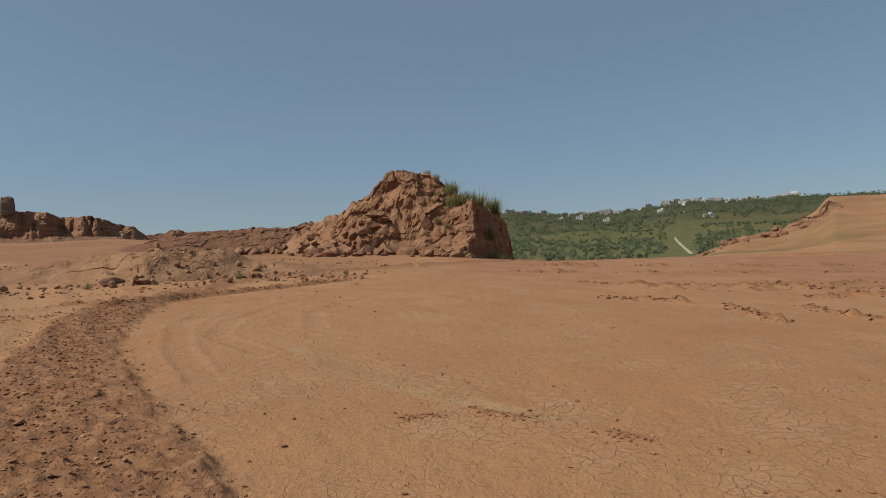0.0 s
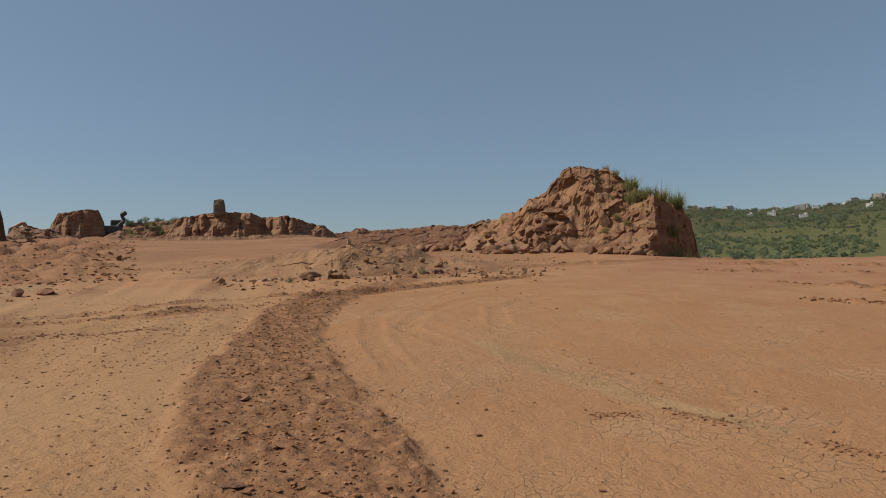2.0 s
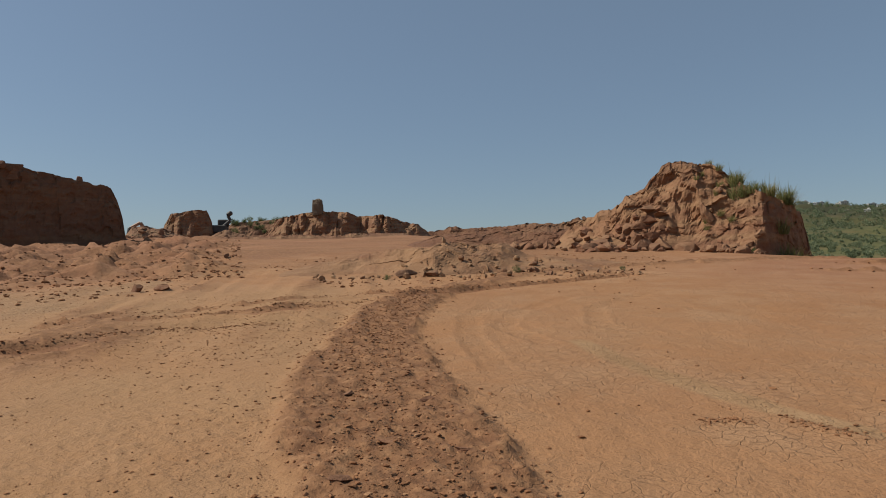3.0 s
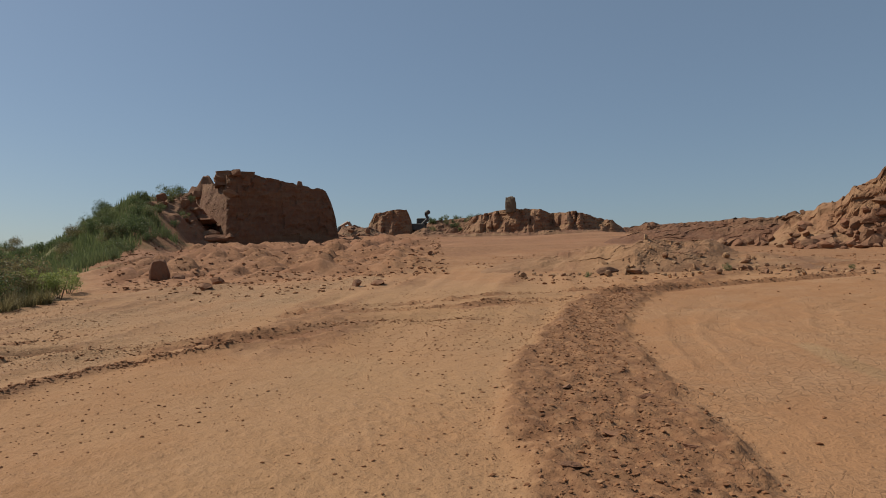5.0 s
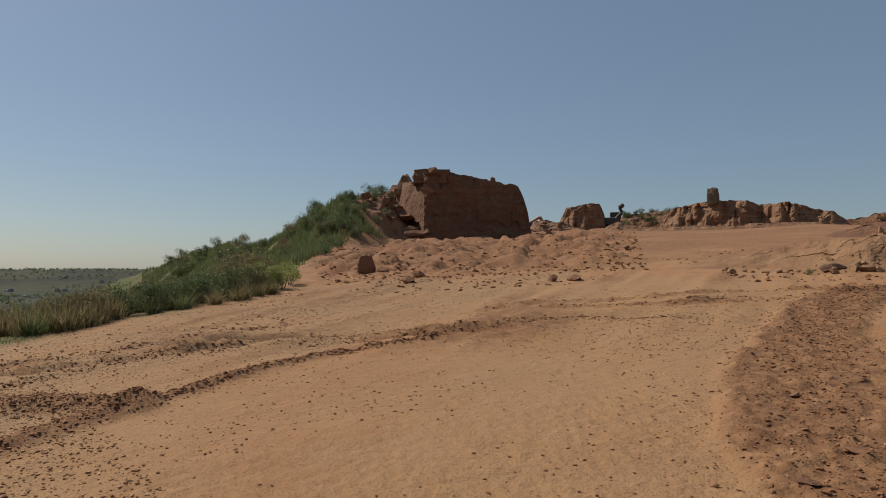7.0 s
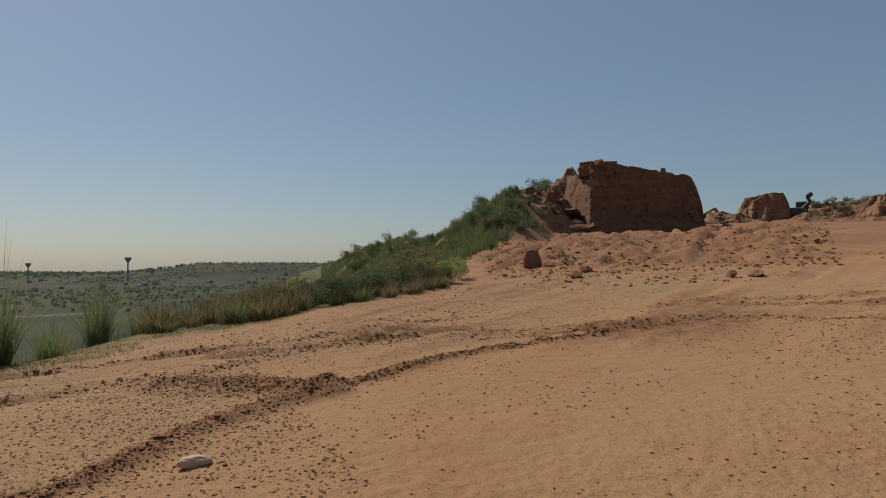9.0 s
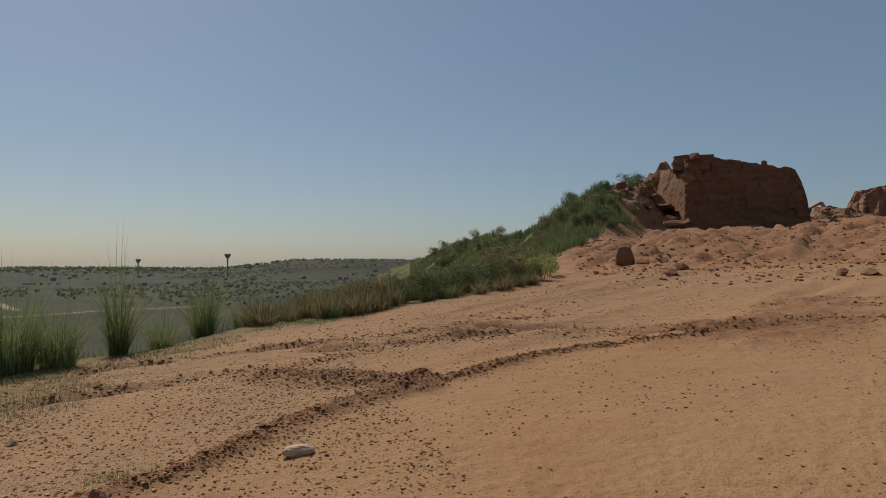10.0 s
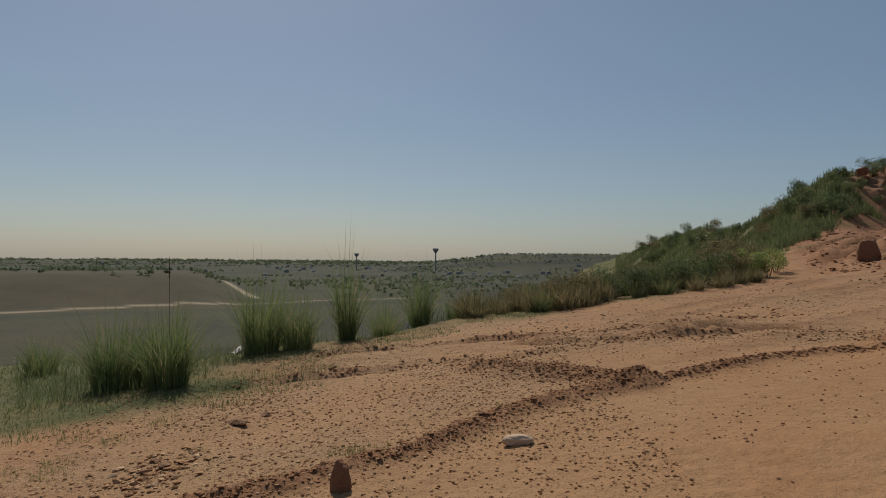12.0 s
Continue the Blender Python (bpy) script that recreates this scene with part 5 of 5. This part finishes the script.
for a, r, s in ((57.9, 47, .8), (58.6, 45, .7), (59.3, 41, .8), (60.6, 38, .7), (61.8, 35, .6), (63, 31, .6), (58.2, 50, 1.2), (59.0, 51, 1.3)):
    plant((0, 2)[int(a * 10) % 2], a, r, s)
for a, r, s in ((58.9, 49, 1.1), (59.6, 46, .9), (60.4, 44, 1.0), (57.4, 49.5, .7), (16.5, 17.6, .25), (27, 17.2, .2), (8.2, 18.6, .2), (-1.6, 27.0, .3)):
    plant(2, a, r, s)

for k in range(46):
    plant((0, 1, 2, 3)[k % 4], rng.uniform(73, 84), rng.uniform(38, 105), rng.uniform(.9, 2.0))

# reed tufts through the scrub band
reeds = [grass_clump(pose(0, 60, -20), .8, .2, 150, 760 + 9 * k, ("brown-green reed tuft in the scrub", "green reed tuft in the scrub", "dry brown reed tuft in the scrub")[k],
                     (BROWN_SCRUB, SLOPE_GRASS, BROWN_SCRUB)[k], dry=(20, 20, 70)[k], group="reed tufts in the scrub", width=.018) for k in range(3)]
for k in range(170):
    a = 67.5 + 23 * rng.random()
    edge = float(np.interp(a, [66, 71, 75, 82, 90], [18.2, 16.6, 15.8, 14.4, 13.9]))
    x, y = polar(a, edge - .2 + (11 if k % 6 else 1.4) * rng.random() ** 1.5)
    m = pose(x, y, gz(x, y) - .03, 0, 0, rng.uniform(0, 360)) @ Matrix.Scale(rng.uniform(.55, 1.15) * (1.0 if a > 72 else .75), 4)
    if k < 3:
        reeds[k].matrix_world = m
    else:
        another(reeds[k % 3], m)

# far scrub and trees, too many to count
def far_trees(name, az, rad, count, size, per, label, seed, floor=.0, leaf=.55, patch=.012):
    r = np.random.default_rng(seed)
    a, d = np.radians(r.uniform(*az, count)), rad[0] + (rad[1] - rad[0]) * r.random(count) ** .8
    xs, ys = -np.sin(a) * d, np.cos(a) * d
    keep = (fbm(xs * patch, ys * patch, 0, 3, seed) > floor) & (soil(xs, ys)[1]["green"] > .5)
    keep &= ~((np.abs(np.degrees(a) + 18.7) < 1.1) & (d < 330))
    xs, ys = xs[keep], ys[keep]
    zs = gzs(xs, ys)
    s = r.uniform(*size, len(xs)) * (.6 + .4 * r.random(len(xs)))
    c, k = [], []
    for j in range(5):
        c.append(np.stack([xs + r.normal(0, .33, len(xs)) * s, ys + r.normal(0, .33, len(xs)) * s, zs + s * r.uniform(.2, .85, len(xs))], -1))
        k.append(s * r.uniform(.22, .42, len(xs)))
    v, t = leaf_cloud(np.concatenate(c), np.concatenate(k), per, leaf, seed + 1)
    return finish(new(name, mesh_tris(name, v, t)), TREE_LEAF, label, "trees", kind="stuff")


far_trees("hillside_scrub", (-33, 0), (110, 420), 1500, (.7, 2.3), 24, "dark green scrub over the far hillside", 900, -.3, .2)
far_trees("hillside_trees", (-33, 2), (400, 930), 2000, (2.0, 4.6), 14, "dark green trees over the far hillside", 910, -.35, .42)
far_trees("plain_trees", (72, 126), (500, 2400), 5200, (2.5, 6), 8, "dark trees scattered over the plain", 920, .06, .9, .004)
far_trees("horizon_trees", (72, 126), (2300, 4300), 2200, (7, 15), 8, "dark belts of trees along the horizon", 930, -.05, 2.4, .003)
# dirt track up the far hillside
way = np.linspace(0, 1, 70)
aa, rr = -19.4 + 1.05 * step(way, .05, .75) + .12 * np.sin(way * 7), 150 + 130 * way ** 1.3
cx, cy = -np.sin(np.radians(aa)) * rr, np.cos(np.radians(aa)) * rr
strip = []
for e in (-.4, .4):
    ex, ey = cx + e * np.cos(np.radians(aa)), cy + e * np.sin(np.radians(aa))
    strip.append(np.stack([ex, ey, gzs(ex, ey) + .15], -1))
finish(new("dirt_track", mesh_tris("dirt_track", np.stack(strip, 1).reshape(-1, 3), grid_tris(70, 2))), ROAD_DUST, "pale dirt track climbing the green hillside", "track", kind="structure")


# ---- far houses ----
def house(m, w, d, h, floors, wall, label, group, seed=0):
    root = thing("house", m, label, "house", group)
    bm = bmesh.new()
    box(bm, (w, d, h), (0, 0, h / 2 - 1.0))
    body = part("wall", bm, wall, root)
    bm = bmesh.new()
    box(bm, (w + .5, d + .5, .3), (0, 0, h - .85), bevel=.04)
    roof = part("roof", bm, ROOF, root, "flat concrete roof")
    bm = bmesh.new()
    box(bm, (w * .3, d * .35, 2.2), (w * .2, 0, h + .2))
    part("stair_tower", bm, wall, roof)
    me = from_bm("window", box(bmesh.new(), (1.5, .25, 1.5)))
    me.materials.append(GLASS)
    cols = max(2, int(w / 3.2))
    for f in range(floors):
        for c in range(cols):
            ob = new("window", me)
            ob.parent = body
            ob.location = ((c + .5) / cols * w - w / 2, -d / 2, 1.0 + f * 3.1)
    bm = bmesh.new()
    box(bm, (1.3, .3, 2.2), (0, -d / 2, .2))
    part("door", bm, BROWN_WALL, body)
    return root


HILLTOWN = "houses on the far hill"
base = [house(pose(0, 900, -200), 11, 9, 6.6, 2, WHITE_WALL, "white two-storey house on the far hill", HILLTOWN),
        house(pose(0, 900, -200), 15, 10, 9.8, 3, GREY_WALL, "grey three-storey house on the far hill", HILLTOWN),
        house(pose(0, 900, -200), 9, 8, 3.8, 1, WHITE_WALL, "low white house on the far hill", HILLTOWN),
        house(pose(0, 900, -200), 10, 8, 6.6, 2, BROWN_WALL, "brown two-storey house on the far hill", HILLTOWN)]
town = [(-5.7, 880, 1), (-6.3, 885, 0), (-7.4, 870, 3), (-9.9, 890, 1), (-10.4, 860, 0), (-11.7, 880, 0), (-12.1, 870, 2), (-12.6, 885, 3), (-13.3, 880, 0), (-13.9, 870, 2), (-17.7, 880, 1), (-18.1, 870, 0),
        (-18.5, 885, 1), (-18.9, 865, 0), (-19.3, 885, 1), (-19.7, 875, 2), (-20.1, 885, 1), (-20.5, 870, 0), (-21.1, 885, 1), (-21.6, 880, 3), (-22.3, 885, 0), (-22.9, 880, 2), (-23.4, 885, 0), (-24.1, 880, 1),
        (-24.7, 885, 2), (-25.4, 880, 0), (-10.6, 640, 2), (-11.1, 620, 0), (-12.5, 600, 3), (-9.6, 600, 2), (-8.4, 640, 3), (-13.2, 610, 0), (-19.0, 560, 2), (-20.8, 420, 2), (-17.4, 700, 0), (-15.9, 860, 2), (-14.8, 880, 3),
        (-16.4, 890, 1), (-8.0, 700, 2), (-11.6, 690, 2)]
fresh = set()


def settle(k, a, r, group=""):
    x, y = polar(a, r)
    m = pose(x, y, gz(x, y), 0, 0, a + rng.uniform(-35, 35)) @ Matrix.Scale(.52, 4)
    if k not in fresh:
        fresh.add(k)
        base[k].matrix_world = m
        return base[k]
    ob = another(base[k], m)
    return tagged(ob, group=group)


for a, r, k in town:
    settle(k, a, r)
for k in range(34):
    a = (-5.6 - 3.0 * rng.random()) if k % 3 == 0 else (-10 - 4.5 * rng.random()) if k % 3 == 1 else (-17.5 - 8 * rng.random())
    settle((0, 2, 1, 3)[k % 4], a, rng.uniform(780, 895))
x, y = polar(-26.4, 905)
tagged(house(pose(x, y, gz(x, y) - 1.0, 0, 0, -26), 26, 12, 7.0, 2, WHITE_WALL, "long white building on the hilltop", HILLTOWN))
for k in range(90):
    a, r = rng.uniform(77, 104), rng.uniform(900, 2300)
    ob = settle((0, 1, 2, 3)[k % 4], a, r, "houses on the plain")
    ob["label"] = ("white house in the town on the plain", "grey house in the town on the plain", "low white house in the town on the plain", "brown house in the town on the plain")[k % 4]
for k in range(14):
    a = 104 + 19 * rng.random()
    ob = settle((1, 3)[k % 2], a, rng.uniform(1200, 2600), "houses on the plain")
    ob["label"] = ("grey house in the town on the plain", "brown house in the town on the plain")[k % 2]


# ---- water towers on the horizon ----
def water_tower(m, h):
    root = thing("water_tower", m, "slim grey water tower on the horizon", "tower", "water towers")
    bm = bmesh.new()
    tube(bm, (0, 0, -4), (0, 0, h * .8), h * .035, h * .03, 12)
    part("shaft", bm, CONCRETE, root)
    bm = bmesh.new()
    tube(bm, (0, 0, h * .78), (0, 0, h * .92), h * .035, h * .13, 16)
    tube(bm, (0, 0, h * .92), (0, 0, h), h * .13, h * .13, 16)
    part("tank", bm, CONCRETE, root, "flared concrete tank")
    return root


for a, r, e in ((96.47, 1500, .0045), (90.06, 1500, .0125)):
    x, y = polar(a, r)
    z = gz(x, y)
    water_tower(pose(x, y, z), EYE + e * r - z)


# ---- excavators by the butte ----
def excavator(m, paint, label, boom, arm, tip):
    root = thing("excavator", m, label, "excavator", "excavators at work")
    for s in (-1, 1):
        bm = bmesh.new()
        box(bm, (3.9, .6, .9), (0, s * 1.15, .45), bevel=.2)
        tr = part("track", bm, RUBBER, root)
        for k in range(4):
            bm = bmesh.new()
            tube(bm, (-1.2 + .8 * k, s * 1.47, .45), (-1.2 + .8 * k, s * 1.55, .45), .24, .24, 10)
            part("roller", bm, STEEL, tr)
    bm = bmesh.new()
    box(bm, (3.6, 2.5, 1.1), (-.5, 0, 1.6), bevel=.12)
    body = part("body", bm, paint, root)
    bm = bmesh.new()
    box(bm, (1.5, 1.0, 1.6), (.6, .75, 2.3), bevel=.12)
    cab = part("cab", bm, paint, root)
    bm = bmesh.new()
    box(bm, (1.2, .9, .8), (.78, .78, 2.6), bevel=.05)
    part("window", bm, GLASS, cab)
    bm = bmesh.new()
    box(bm, (.9, 2.4, .8), (-2.2, 0, 1.8), bevel=.15)
    part("counterweight", bm, STEEL, body)
    for name, a, b, w in (("boom", (.9, -.3, 2.0), boom, .42), ("arm", boom, arm, .34)):
        bm = bmesh.new()
        a, b = Vector(a), Vector(b)
        tube(bm, a, b, w * .75, w * .6, 6)
        part(name, bm, paint, root)
    bm = bmesh.new()
    tube(bm, Vector((1.4, -.3, 1.9)), (Vector((.9, -.3, 2.0)) + Vector(boom)) / 2 + Vector((.3, 0, -.2)), .1, .08, 8)
    part("ram", bm, STEEL, root)
    bm = bmesh.new()
    a, b = Vector(arm), Vector(tip)
    turn = math.degrees(math.atan2(b.z - a.z, b.x - a.x))
    box(bm, ((b - a).length * 1.2, 1.0, .6), (a + b) / 2, (0, -turn, 0), bevel=.18)
    part("bucket", bm, STEEL, root, "dark steel bucket")
    return root


x, y = polar(39.45, 110.5)
excavator(pose(x, y, rest(x, y), 0, 0, 30), STEEL, "dark excavator with its bucket raised beside the butte", (1.8, -.3, 2.9), (1.4, -.3, 3.7), (2.0, -.3, 4.1))
x, y = polar(43.9, 113.0)
excavator(pose(x, y, rest(x, y) - 1.3, 0, 0, 225), YELLOW, "orange excavator half hidden behind an earth block", (2.2, -.3, 4.2), (3.6, -.3, 3.4), (3.8, -.3, 2.4))
# bushes on the far terraces
for k in range(26):
    plant((0, 2)[k % 2], rng.uniform(34.2, 38.6), rng.uniform(115, 121), rng.uniform(.8, 1.5))
# scrap of pale litter caught in the grass
bm = bmesh.new()
bmesh.ops.create_grid(bm, x_segments=6, y_segments=6, size=.09)
for v in bm.verts:
    v.co.z = .06 * noise.noise(v.co * 22) + .02
x, y = -11.7, -3.75
litter = new("litter_scrap", from_bm("litter_scrap", bm, True))
litter.matrix_world = pose(x, y, gz(x, y) + .03, 35, 10, 20)
bm = litter.modifiers.new("thickness", "SOLIDIFY")
bm.thickness = .003
finish(litter, PALE_PAINT, "crumpled white scrap of litter in the grass", "litter")
